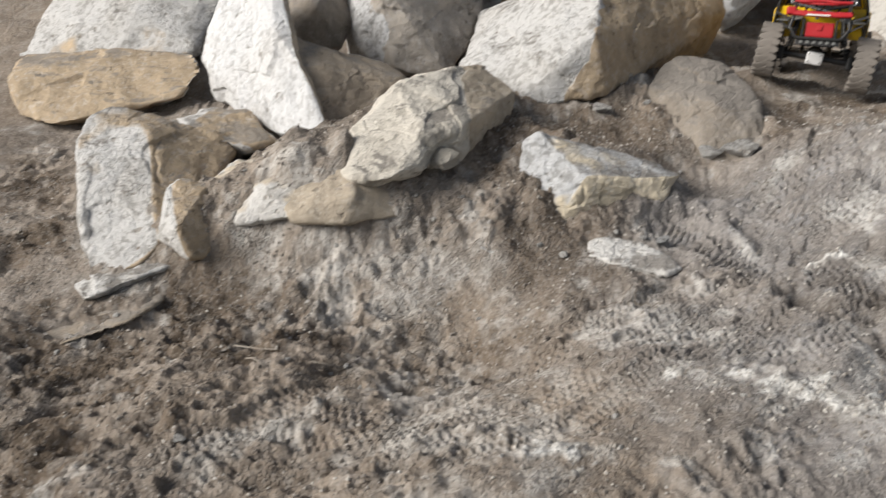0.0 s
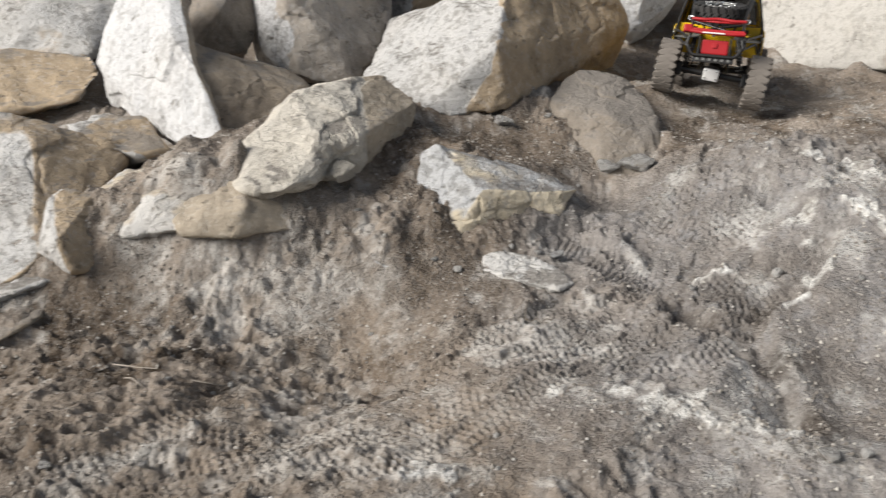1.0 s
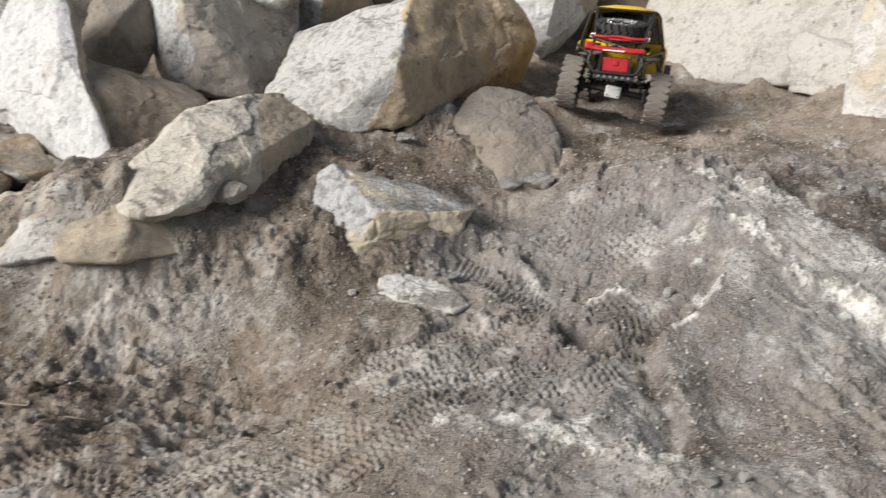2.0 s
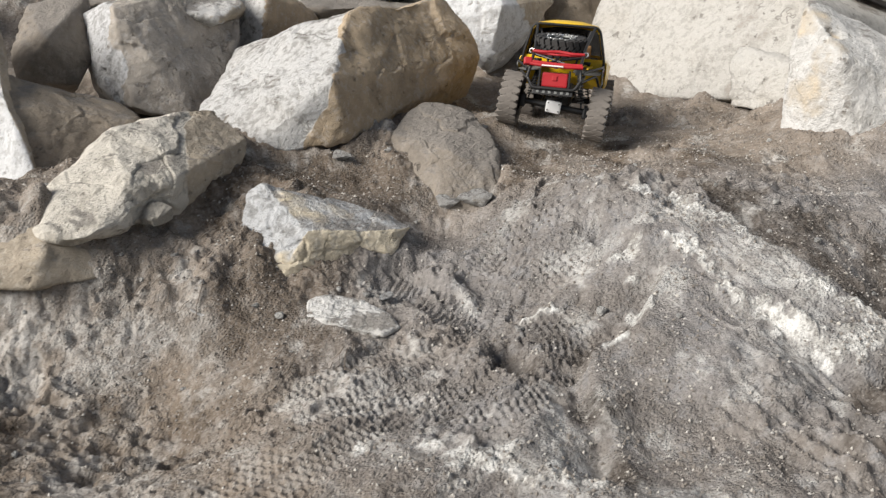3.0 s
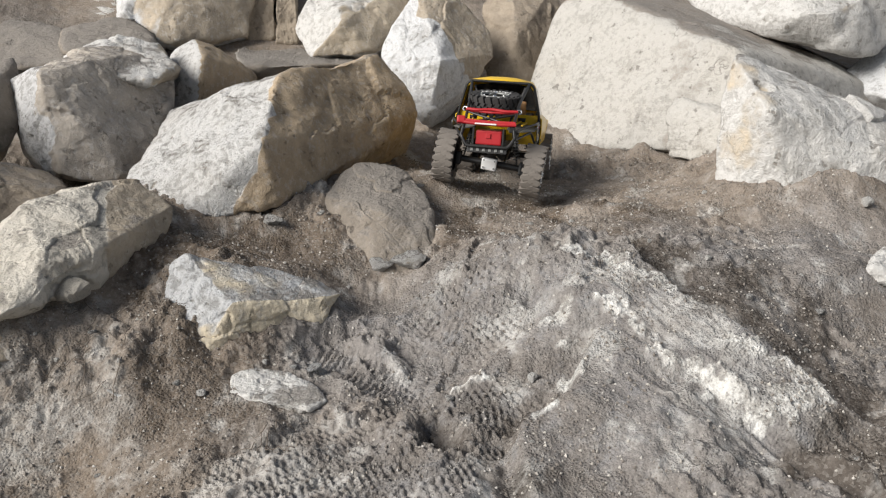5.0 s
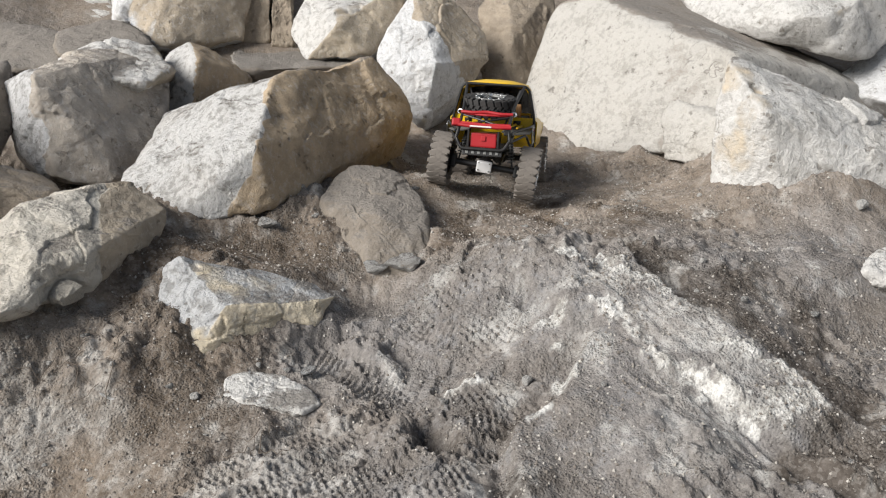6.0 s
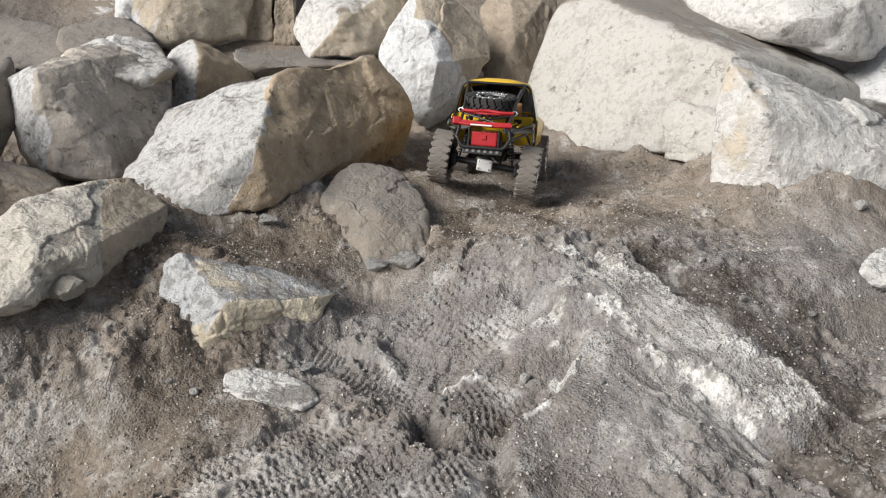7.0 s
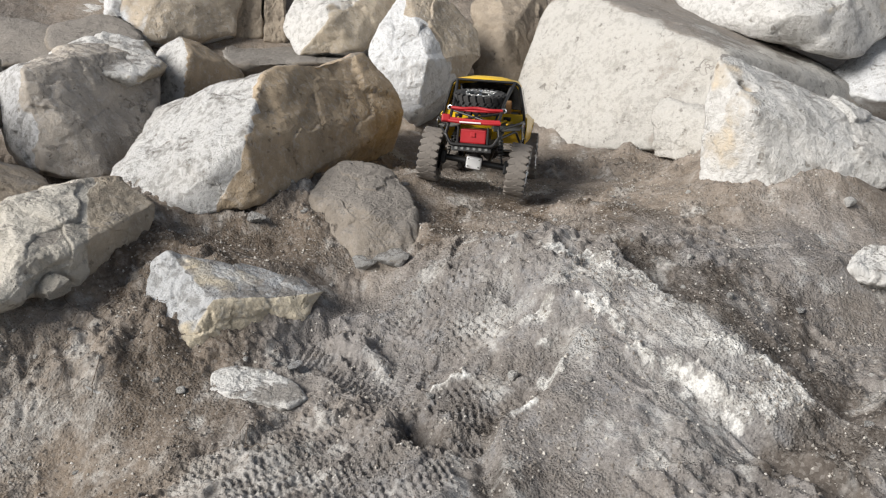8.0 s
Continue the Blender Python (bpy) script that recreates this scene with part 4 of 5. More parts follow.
def block(size, at, turn=(0, 0, 0), bevel=0.0015, bm=None):
    """A box with rounded edges, joined to bm if one is given."""
    own = bmesh.new()
    bmesh.ops.create_cube(own, size=1.0)
    bmesh.ops.scale(own, vec=Vector(size), verts=own.verts)
    if bevel:
        bmesh.ops.bevel(own, geom=own.edges[:], offset=bevel, segments=2, affect='EDGES', profile=0.6)
    bmesh.ops.transform(own, matrix=pose(*at, *turn), verts=own.verts)
    return merge(bm, own)


def merge(bm, own):
    if bm is None:
        return own
    me = bpy.data.meshes.new("spare")
    own.to_mesh(me)
    own.free()
    bm.from_mesh(me)
    bpy.data.meshes.remove(me)
    return bm


def tube(points, radius, bm=None, sides=10, closed=False):
    """A round bar along a line of points."""
    own = bmesh.new()
    pts = [Vector(p) for p in points]
    rings = []
    n = len(pts)
    for i, p in enumerate(pts):
        a = pts[i - 1] if i or closed else p
        b = pts[(i + 1) % n] if i < n - 1 or closed else p
        d = (b - a).normalized()
        side = d.orthogonal().normalized() if not rings else (last - d * last.dot(d)).normalized()
        last = side
        up = d.cross(side)
        rings.append([own.verts.new(p + radius * (math.cos(k * math.tau / sides) * side + math.sin(k * math.tau / sides) * up)) for k in range(sides)])
    for i in range(n if closed else n - 1):
        r0, r1 = rings[i], rings[(i + 1) % n]
        for k in range(sides):
            own.faces.new((r0[k], r0[(k + 1) % sides], r1[(k + 1) % sides], r1[k]))
    if not closed:
        own.faces.new(rings[0][::-1])
        own.faces.new(rings[-1])
    return merge(bm, own)


def bend(points, steps=6):
    """A smooth line through points, straight in the middle of each stretch."""
    pts = [Vector(p) for p in points]
    out = [pts[0]]
    for a, b, c in zip(pts, pts[1:], pts[2:]):
        r = 0.3 * min((a - b).length, (c - b).length, 0.05)
        p, q = b + (a - b).normalized() * r, b + (c - b).normalized() * r
        out += [p.lerp(b, s / steps).lerp(b.lerp(q, s / steps), s / steps) for s in range(steps + 1)]
    return out + [pts[-1]]


def turned(profile, sides=40, bm=None, mats=None):
    """A body turned round the y axis from rows of (radius, y)."""
    own = bmesh.new()
    rings = [[own.verts.new((r * math.cos(k * math.tau / sides), y, r * math.sin(k * math.tau / sides))) for k in range(sides)] for r, y in profile]
    for i, (r0, r1) in enumerate(zip(rings, rings[1:])):
        for k in range(sides):
            f = own.faces.new((r0[k], r0[(k + 1) % sides], r1[(k + 1) % sides], r1[k]))
            f.smooth = True
            if mats:
                f.material_index = mats[i]
    return merge(bm, own)


def outline(points, thick, bm=None, axis="y"):
    """A flat plate with the given outline in x and z (or x and y), thick along the other axis."""
    own = bmesh.new()
    place = (lambda a, b, t: (a, t, b)) if axis == "y" else (lambda a, b, t: (a, b, t))
    lower = [own.verts.new(place(a, b, -thick / 2)) for a, b in points]
    upper = [own.verts.new(place(a, b, thick / 2)) for a, b in points]
    own.faces.new(lower[::-1])
    own.faces.new(upper)
    for i in range(len(points)):
        j = (i + 1) % len(points)
        own.faces.new((lower[i], lower[j], upper[j], upper[i]))
    return merge(bm, own)


def moved(bm, m):
    bmesh.ops.transform(bm, matrix=m, verts=bm.verts)
    return bm


def painted(name, colour, roughness, dust=0.25, metal=0.0, coat=0.0):
    """Paint, plastic or metal with a film of dust and fine scratches."""
    n = Nodes(name)
    film = n.ramp(n.noise(22.0, 6.0, 0.7), 0.42, 0.75)
    fine = n.noise(300.0, 3.0, 0.6)
    up = n.ramp(n.upward(), 0.2, 1.0)
    fac = n.maths('MULTIPLY', n.maths('ADD', n.maths('MULTIPLY', film, 0.7), n.maths('MULTIPLY', up, 0.45)), dust, True)
    col = n.mix(fac, colour, (0.30, 0.265, 0.225))
    n.bump(n.maths('ADD', fine, n.noise(40.0, 4.0)), 0.05, 0.002)
    rough = n.maths('ADD', roughness, n.maths('MULTIPLY', fac, 0.5), True)
    return n.done(col, rough, metal, Coat_Weight=coat, Coat_Roughness=0.12)


def rubber(name, dust):
    n = Nodes(name)
    film = n.ramp(n.noise(30.0, 6.0, 0.7), 0.25, 0.7)
    col = n.mix(n.maths('MULTIPLY', n.maths('ADD', film, 0.5), dust, True), (0.018, 0.018, 0.019), (0.175, 0.155, 0.135))
    n.bump(n.noise(180.0, 4.0), 0.25, 0.002)
    return n.done(col, 0.8)


YELLOW = painted("yellow_paint", (0.80, 0.50, 0.004), 0.34, 0.08, coat=0.15)
BLACK = painted("black_plastic", (0.006, 0.006, 0.0065), 0.45, 0.07)
STEEL = painted("grey_sheet", (0.16, 0.165, 0.16), 0.45, 0.3, metal=0.35)
RED = painted("red_strap", (0.40, 0.008, 0.014), 0.5, 0.06)
CHROME = painted("bright_metal", (0.85, 0.85, 0.85), 0.3, 0.06, metal=1.0)
WHITE = painted("white_print", (0.75, 0.75, 0.73), 0.5, 0.15)
SCUFFED = painted("scuffed_metal", (0.88, 0.88, 0.87), 0.38, 0.03, metal=0.35)
TAN = painted("tan_interior", (0.36, 0.20, 0.09), 0.6, 0.1)
AMBER = painted("amber_lens", (0.75, 0.12, 0.01), 0.2, 0.1)
TREAD, SIDEWALL, SPARE = rubber("dusty_tread", 1.1), rubber("sidewall_rubber", 0.3), rubber("clean_rubber", 0.08)
GLASS = Nodes("tinted_window").done((0.06, 0.06, 0.062), 0.08, 0.0, Transmission_Weight=0.75, IOR=1.45)


def tyre_mesh(radius=0.059, wide=0.040, groove=0.0009):
    """A carcass with bulged walls and two rows of staggered lugs. Slot 0: side walls, slot 1: tread."""
    h, r = wide / 2, radius - groove
    prof = [(0.029, -h * 0.72), (0.034, -h * 0.95), (0.045, -h), (r - 0.008, -h * 0.98), (r - 0.002, -h * 0.86), (r, -h * 0.6), (r + 0.0005, 0), (r, h * 0.6),
            (r - 0.002, h * 0.86), (r - 0.008, h * 0.98), (0.045, h), (0.034, h * 0.95), (0.029, h * 0.72)]
    bm = turned(prof, 44, mats=[0, 0, 0, 1, 1, 1, 1, 1, 1, 0, 0, 0])
    count = 22
    for k in range(count):
        for side in (-1, 1):
            a = (k + (0.5 if side > 0 else 0)) * math.tau / count
            outer = block((0.0125, h * 0.62, 0.0045), (0, side * h * 0.68, 0), (0, 0, side * 14), 0.0012)
            bmesh.ops.translate(outer, vec=(0, 0, radius - 0.0025), verts=outer.verts)
            inner = block((0.0095, h * 0.5, 0.0045), (0.004, side * h * 0.22, 0), (0, 0, -side * 24), 0.001)
            bmesh.ops.translate(inner, vec=(0, 0, radius - 0.0025), verts=inner.verts)
            wall = block((0.008, 0.004, 0.013), (0, side * h * 0.99, r - 0.006), (side * -8, 0, 0), 0.001)
            for piece in (outer, inner, wall):
                for f in piece.faces:
                    f.material_index = 1
                merge(bm, moved(piece, pose(0, 0, 0, 0, math.degrees(a), 0)))
    return bm


def add_wheel(parent, at, face=1, tyre_materials=None, spare=False):
    """A rim with its tyre, bead ring, bolts and print. face: the side on which the hub shows."""
    s = face
    rim = turned([(0.0295, -0.019), (0.031, -0.021), (0.029, -0.015), (0.0265, -0.004), (0.024, s * 0.006), (0.011, s * 0.0085), (0.0085, s * 0.013), (0.0, s * 0.013)], 36)
    for k in range(6):
        spoke = block((0.007, 0.004, 0.019), (0, s * 0.0115, 0.0175), (s * -10, 0, 0), 0.0012)
        merge(rim, moved(spoke, pose(0, 0, 0, 0, k * 60, 0)))
    wheel = part("wheel", rim, BLACK, parent, at=at)
    part("tyre", tyre_mesh(groove=0.005 if spare else 0.0009), tyre_materials or [SIDEWALL, TREAD], wheel, "" if spare else "dust-covered lugged rubber tyre")
    ring = turned([(0.0285, s * 0.0165), (0.0285, s * 0.0205), (0.0325, s * 0.0205), (0.0325, s * 0.0165)], 40)
    part("bead_ring", ring, CHROME if not spare else STEEL, wheel, "bright metal ring")
    for k in range(8):
        bolt = turned([(0.0, s * 0.0225), (0.0013, s * 0.0222), (0.0013, s * 0.02)], 6)
        part("bolt", moved(bolt, pose(0.0305 * math.cos(k * math.tau / 8), 0, 0.0305 * math.sin(k * math.tau / 8))), CHROME, wheel)
    nut = turned([(0.0, s * 0.019), (0.0032, s * 0.0185), (0.004, s * 0.012)], 6)
    part("hub_nut", nut, CHROME, wheel)
    for first, last, count, tall in ((-48, 48, 11, 0.0062), (140, 220, 8, 0.0052)):
        for k in range(count):
            mark = block((0.0042, 0.0008, tall), (0, s * 0.0204, 0.042), (0, 0, 0), 0)
            part("print_bar", moved(mark, pose(0, 0, 0, 0, first + (last - first) * k / (count - 1), 0)), WHITE, wheel)
    return wheel


def body_section(x):
    """Half a cross-section of the cab and hood at x: rows of (y, z) from the sill up to the middle."""
    arch = 0.072 ** 2 - (x - 0.163) ** 2
    sill = 0.098 + 0.012 * max(0, (x + 0.05) / 0.3)
    if arch > 0:
        sill = max(sill, 0.083 + 0.86 * math.sqrt(arch))
    belt = 0.163 - 0.012 * max(0, (x - 0.09) / 0.155) - 0.02 * max(0, (x - 0.215) / 0.035) ** 2
    wide = 0.101 - 0.004 * abs(x - 0.05) / 0.15 - 0.012 * max(0, (x - 0.205) / 0.045) ** 2
    flare = 0.004 * math.exp(-((x - 0.163) / 0.07) ** 4)
    if x < 0.04:
        roof = 0.246 - 0.010 * ((x + 0.005) / 0.05) ** 2
    elif x < 0.092:
        roof = 0.238 - (x - 0.04) / 0.052 * 0.068
    else:
        roof = belt + 0.0075 + 0.002 * math.exp(-((x - 0.1) / 0.02) ** 2)
    glass = roof - belt
    low = min(sill + 0.004, belt - 0.006)
    rows = [(wide - 0.006, sill), (wide + flare, low), (wide + flare + 0.0015, 0.5 * (low + belt)), (wide + 0.001, belt - 0.005), (wide - 0.004, belt)]
    inset = min(1.0, max(0.0, glass / 0.07))
    rows += [(wide - 0.008, belt + 0.05 * glass), (wide - 0.008 - 0.014 * inset, belt + 0.80 * glass), (wide - 0.014 - 0.016 * inset, belt + 0.94 * glass),
             (0.62 * (wide - 0.014 - 0.016 * inset), roof), (0.3 * wide, roof + 0.0022), (0.0, roof + 0.003)]
    return rows


def body_shell():
    """Cab, doors, fenders and hood in one thin moulded shell; slot 1: windows."""
    bm = bmesh.new()
    xs = [-0.052 + 0.005 * k for k in range(60)]
    grid = []
    for x in xs:
        half = body_section(x)
        ring = [(y, z) for y, z in half] + [(-y, z) for y, z in half[-2::-1]]
        back = 0.02 * smooth(0.16, 0.24, np.array([ring[0][1]]))[0]
        grid.append([bm.verts.new((x - back, y, z)) for y, z in ring])
    n = len(grid[0])
    for i in range(len(xs) - 1):
        mid = 0.5 * (xs[i] + xs[i + 1])
        for k in range(n - 1):
            side_window = k in (5, n - 7) and -0.03 < mid < 0.066
            screen = 7 <= k <= n - 9 and 0.045 < mid < 0.088
            f = bm.faces.new((grid[i][k], grid[i + 1][k], grid[i + 1][k + 1], grid[i][k + 1]))
            f.smooth = True
            f.material_index = 1 if side_window or screen else 0
    end = grid[-1]
    half = n // 2
    for k in range(half):
        a, b, c, d = end[k], end[k + 1], end[n - 2 - k], end[n - 1 - k]
        if len({a, b, c, d}) == 4:
            bm.faces.new((a, b, c, d))
        elif len({a, b, d}) == 3:
            bm.faces.new((a, b, d))
    return bm


def build_truck(at):
    truck = new("model_truck")
    tagged(truck, "yellow model crawler truck with red straps, spare tyre and dusty wheels", "model truck")
    truck.matrix_basis = at @ Matrix.Diagonal((K, K, K, 1))

    shell = body_shell()
    body = part("body", shell, [YELLOW, GLASS], truck, "glossy yellow moulded body with clear windows")
    body.modifiers.new("thickness", 'SOLIDIFY').thickness = -0.002
    # trim on the body
    part("stripe", block((0.150, 0.0045, 0.0008), (0.165, 0.006, 0.1735), (0, 3.2, 0), 0), BLACK, body, "black line along the hood")
    for s in (1, -1):
        part("sill_stripe", block((0.128, 0.0012, 0.0045), (0.012, s * 0.1005, 0.1135), (0, -2, 0), 0), BLACK, body, "black stripe along the sill")
        part("marker_lamp", block((0.010, 0.003, 0.0055), (0.226, s * 0.094, 0.1465), (0, 4, s * -12), 0.001), AMBER, body, "small amber side lamp")
        part("window_frame", tube([(-0.034, s * 0.087, 0.167), (-0.034, s * 0.0725, 0.2235), (0.046, s * 0.0715, 0.219), (0.072, s * 0.083, 0.170), (-0.034, s * 0.087, 0.167)], 0.0013), BLACK, body)
        for x in (0.135, 0.195):
            pin = tube([(x, s * 0.034, 0.166), (x, s * 0.034, 0.181)], 0.0018)
            tube([(x - 0.006, s * 0.034 + 0.003, 0.178), (x, s * 0.034, 0.1785), (x + 0.007, s * 0.034 - 0.002, 0.1775), (x + 0.002, s * 0.034 - 0.005, 0.1775)], 0.0008, pin, 6)
            part("body_pin", pin, CHROME, body, "steel pin with a clip")
    part("grille", block((0.004, 0.13, 0.028), (0.242, 0, 0.122), (0, 0, 0), 0.001), BLACK, body)
    part("dashboard", block((0.03, 0.15, 0.02), (0.06, 0, 0.16), (0, 0, 0), 0.004), BLACK, truck)
    part("rear_panel", block((0.003, 0.184, 0.068), (-0.046, 0, 0.133), (0, -4, 0), 0.001), YELLOW, truck, "yellow panel under the rear window")
    seat = block((0.05, 0.05, 0.012), (0.0, 0.036, 0.14), (0, 0, 0), 0.004)
    block((0.012, 0.05, 0.055), (-0.03, 0.036, 0.17), (0, -12, 0), 0.004, seat)
    part("seat", seat, TAN, truck, "tan seat")
    seat = block((0.05, 0.05, 0.012), (0.0, -0.036, 0.14), (0, 0, 0), 0.004)
    block((0.012, 0.05, 0.055), (-0.03, -0.036, 0.17), (0, -12, 0), 0.004, seat)
    part("seat", seat, TAN, truck, "tan seat")

    # roll cage of black tube
    hoop = bend([(-0.05, 0.096, 0.1), (-0.054, 0.094, 0.165), (-0.058, 0.076, 0.238), (-0.058, -0.076, 0.238), (-0.054, -0.094, 0.165), (-0.05, -0.096, 0.1)])
    part("cage_hoop", tube(hoop, 0.0033), BLACK, truck)
    for s in (1, -1):
        part("cage_bar", tube(bend([(-0.060, s * 0.066, 0.236), (-0.16, s * 0.055, 0.192), (-0.236, s * 0.052, 0.148), (-0.242, s * 0.058, 0.118)]), 0.0033), BLACK, truck)
        part("cage_bar", tube([(-0.058, s * 0.058, 0.228), (-0.078, s * 0.03, 0.150)], 0.0026), BLACK, truck)
        part("bed_rail", tube(bend([(-0.05, s * 0.094, 0.152), (-0.135, s * 0.093, 0.150), (-0.218, s * 0.063, 0.139), (-0.238, s * 0.060, 0.136)]), 0.0028), BLACK, truck)
        part("lower_rail", tube(bend([(-0.05, s * 0.093, 0.108), (-0.10, s * 0.091, 0.106), (-0.145, s * 0.084, 0.132), (-0.235, s * 0.058, 0.118)]), 0.0028), BLACK, truck)
        # sheet panels of the bed
        deck = outline([(-0.052, s * 0.093), (-0.135, s * 0.092), (-0.222, s * 0.062), (-0.222, s * 0.036), (-0.19, s * 0.036), (-0.075, s * 0.040), (-0.052, s * 0.040)], 0.0016, axis="z")
        part("deck_panel", moved(deck, pose(0, s * 0.036, 0.1535, s * -10, -4, 0) @ pose(0, -s * 0.036, 0)), STEEL, truck, "bare grey sheet panel")
        side = outline([(-0.052, 0.110), (-0.098, 0.110), (-0.132, 0.141), (-0.128, 0.149), (-0.052, 0.151)], 0.0016)
        plate = part("side_panel", moved(side, pose(0, s * 0.0955, 0)), STEEL, truck, "grey side panel with coloured stickers")
        for k, (px, pz, w, h, m) in enumerate([(-0.078, 0.142, 0.016, 0.005, RED), (-0.098, 0.138, 0.012, 0.004, BLACK), (-0.085, 0.132, 0.038, 0.003, BLACK), (-0.072, 0.124, 0.026, 0.0035, YELLOW), (-0.064, 0.117, 0.007, 0.006, WHITE)]):
            part("sticker", block((w, 0.0008, h), (px, s * 0.0967, pz), (0, 12, 0), 0), m, plate)
        for px, pz in ((-0.057, 0.147), (-0.057, 0.114), (-0.094, 0.114), (-0.126, 0.144)):
            part("rivet", moved(turned([(0, s * 0.0016), (0.0014, s * 0.001), (0.0016, 0)], 8), pose(px, s * 0.0964, pz)), CHROME, plate)
        for y in (0.052, 0.066):
            part("traction_strip", block((0.062, 0.0042, 0.003), (-0.115, s * y, 0.1505 - 0.18 * (y - 0.05)), (s * -10, -4, s * 6), 0.0006), painted_yellow_strip, truck, "yellow strip on the deck")
        part("tank_cap", moved(turned([(0, 0.005), (0.008, 0.005), (0.009, 0), (0.009, -0.004)], 16), pose(-0.07, s * 0.056, 0.156, -90, 0, 0)), BLACK, truck)
    part("cross_brace", tube([(-0.198, 0.055, 0.170), (-0.240, -0.055, 0.146)], 0.0022), BLACK, truck)
    part("cross_brace", tube([(-0.198, -0.055, 0.170), (-0.240, 0.055, 0.146)], 0.0022), BLACK, truck)
    # red straps wound round the bars
    upper = bend([(-0.196, 0.056, 0.1755), (-0.199, 0.03, 0.1745), (-0.196, 0.0, 0.1775), (-0.199, -0.03, 0.1745), (-0.196, -0.056, 0.1755)])
    strap = tube(upper, 0.0034)
    tube([(-0.193, 0.057, 0.172), (-0.2, 0.0, 0.1705), (-0.193, -0.057, 0.172)], 0.0024, strap)
    top_strap = part("strap", strap, RED, truck, "red strap wound round the upper bar")
    for s in (1, -1):
        hook = tube(bend([(-0.196, s * 0.054, 0.179), (-0.194, s * 0.062, 0.180), (-0.196, s * 0.064, 0.174), (-0.200, s * 0.059, 0.171)]), 0.0012)
        part("hook", hook, CHROME, top_strap, "small bright hook")
    low = tube(bend([(-0.241, 0.064, 0.150), (-0.243, 0.03, 0.1475), (-0.243, -0.03, 0.1475), (-0.241, -0.058, 0.149)]), 0.0040)
    tube([(-0.239, 0.062, 0.154), (-0.240, 0.0, 0.1515), (-0.239, -0.056, 0.153)], 0.0030, low)
    low_strap = part("strap", low, RED, truck, "thick red strap along the rear bar")
    part("ratchet", block((0.014, 0.018, 0.016), (-0.238, 0.060, 0.153), (0, 20, 10), 0.003), RED, low_strap, "red ratchet block")
    part("ratchet_bar", block((0.003, 0.046, 0.0032), (-0.2475, 0.006, 0.1475), (0, 0, 0), 0.001), WHITE, low_strap, "white bar of the strap")
    # red fuel cell and rear frame
    cell = part("fuel_cell", block((0.035, 0.056, 0.030), (-0.214, 0, 0.118), (0, 0, 0), 0.003), RED, truck, "red box under the rear bar")
    part("cap", block((0.003, 0.010, 0.010), (-0.2325, 0.0, 0.122), (0, 0, 0), 0.001), RED, cell)
    frame_bm = block((0.004, 0.004, 0.044), (-0.234, 0.032, 0.117), (0, 0, 0), 0.001)
    block((0.004, 0.004, 0.044), (-0.234, -0.032, 0.117), (0, 0, 0), 0.001, frame_bm)
    block((0.004, 0.068, 0.004), (-0.234, 0, 0.0985), (0, 0, 0), 0.001, frame_bm)
    part("cell_frame", frame_bm, BLACK, truck)
    bumper = tube(bend([(-0.20, 0.060, 0.130), (-0.242, 0.058, 0.122), (-0.246, 0.045, 0.100), (-0.246, -0.045, 0.100), (-0.242, -0.058, 0.122), (-0.20, -0.060, 0.130)]), 0.0036)
    part("rear_bumper", bumper, BLACK, truck)
    plate_bm = block((0.004, 0.085, 0.014), (-0.242, 0, 0.093), (0, 10, 0), 0.001)
    part("bumper_plate", plate_bm, BLACK, truck)
    for k in range(6):
        part("slot", block((0.002, 0.006, 0.006), (-0.2445, -0.032 + 0.0128 * k, 0.0925), (0, 10, 0), 0.0005), STEEL, truck)
    part("winch_light", block((0.01, 0.014, 0.012), (-0.236, -0.050, 0.138), (0, 0, 0), 0.002), BLACK, truck)

    # spare wheel lying in the bed
    add_wheel(truck, pose(-0.122, 0.004, 0.190, 0, -9, 0) @ pose(0, 0, 0, 90, 0, 90), 1, [SPARE, SPARE], True)
    part("spare_mount", tube([(-0.122, 0.008, 0.14), (-0.128, 0.008, 0.206)], 0.004), STEEL, truck)
    part("mount_arm", block((0.034, 0.006, 0.004), (-0.134, 0.008, 0.211), (0, 12, 30), 0.001), CHROME, truck, "bright arm over the spare wheel")

    # chassis
    for s in (1, -1):
        rail = outline([(-0.23, 0.102), (-0.12, 0.094), (0.12, 0.086), (0.235, 0.098), (0.235, 0.110), (0.12, 0.100), (-0.12, 0.108), (-0.23, 0.116)], 0.004)
        part("chassis_rail", moved(rail, pose(0, s * 0.034, 0)), BLACK, truck)
    part("skid_plate", block((0.10, 0.072, 0.006), (0.0, 0, 0.083), (0, 0, 0), 0.002), BLACK, truck)
    part("gear_box", block((0.055, 0.05, 0.035), (0.03, 0, 0.105), (0, 0, 0), 0.005), BLACK, truck)
    part("battery", block((0.10, 0.045, 0.026), (-0.11, 0, 0.118), (0, 0, 0), 0.004), BLACK, truck)
    part("front_bumper", tube(bend([(0.235, 0.034, 0.10), (0.262, 0.07, 0.108), (0.266, 0.0, 0.108), (0.262, -0.07, 0.108), (0.235, -0.034, 0.10)]), 0.0045), BLACK, truck)
    part("bumper_wing", block((0.03, 0.012, 0.012), (0.248, -0.082, 0.124), (0, 0, -20), 0.003), BLACK, truck)
    part("bumper_wing", block((0.03, 0.012, 0.012), (0.248, 0.082, 0.124), (0, 0, 20), 0.003), BLACK, truck)
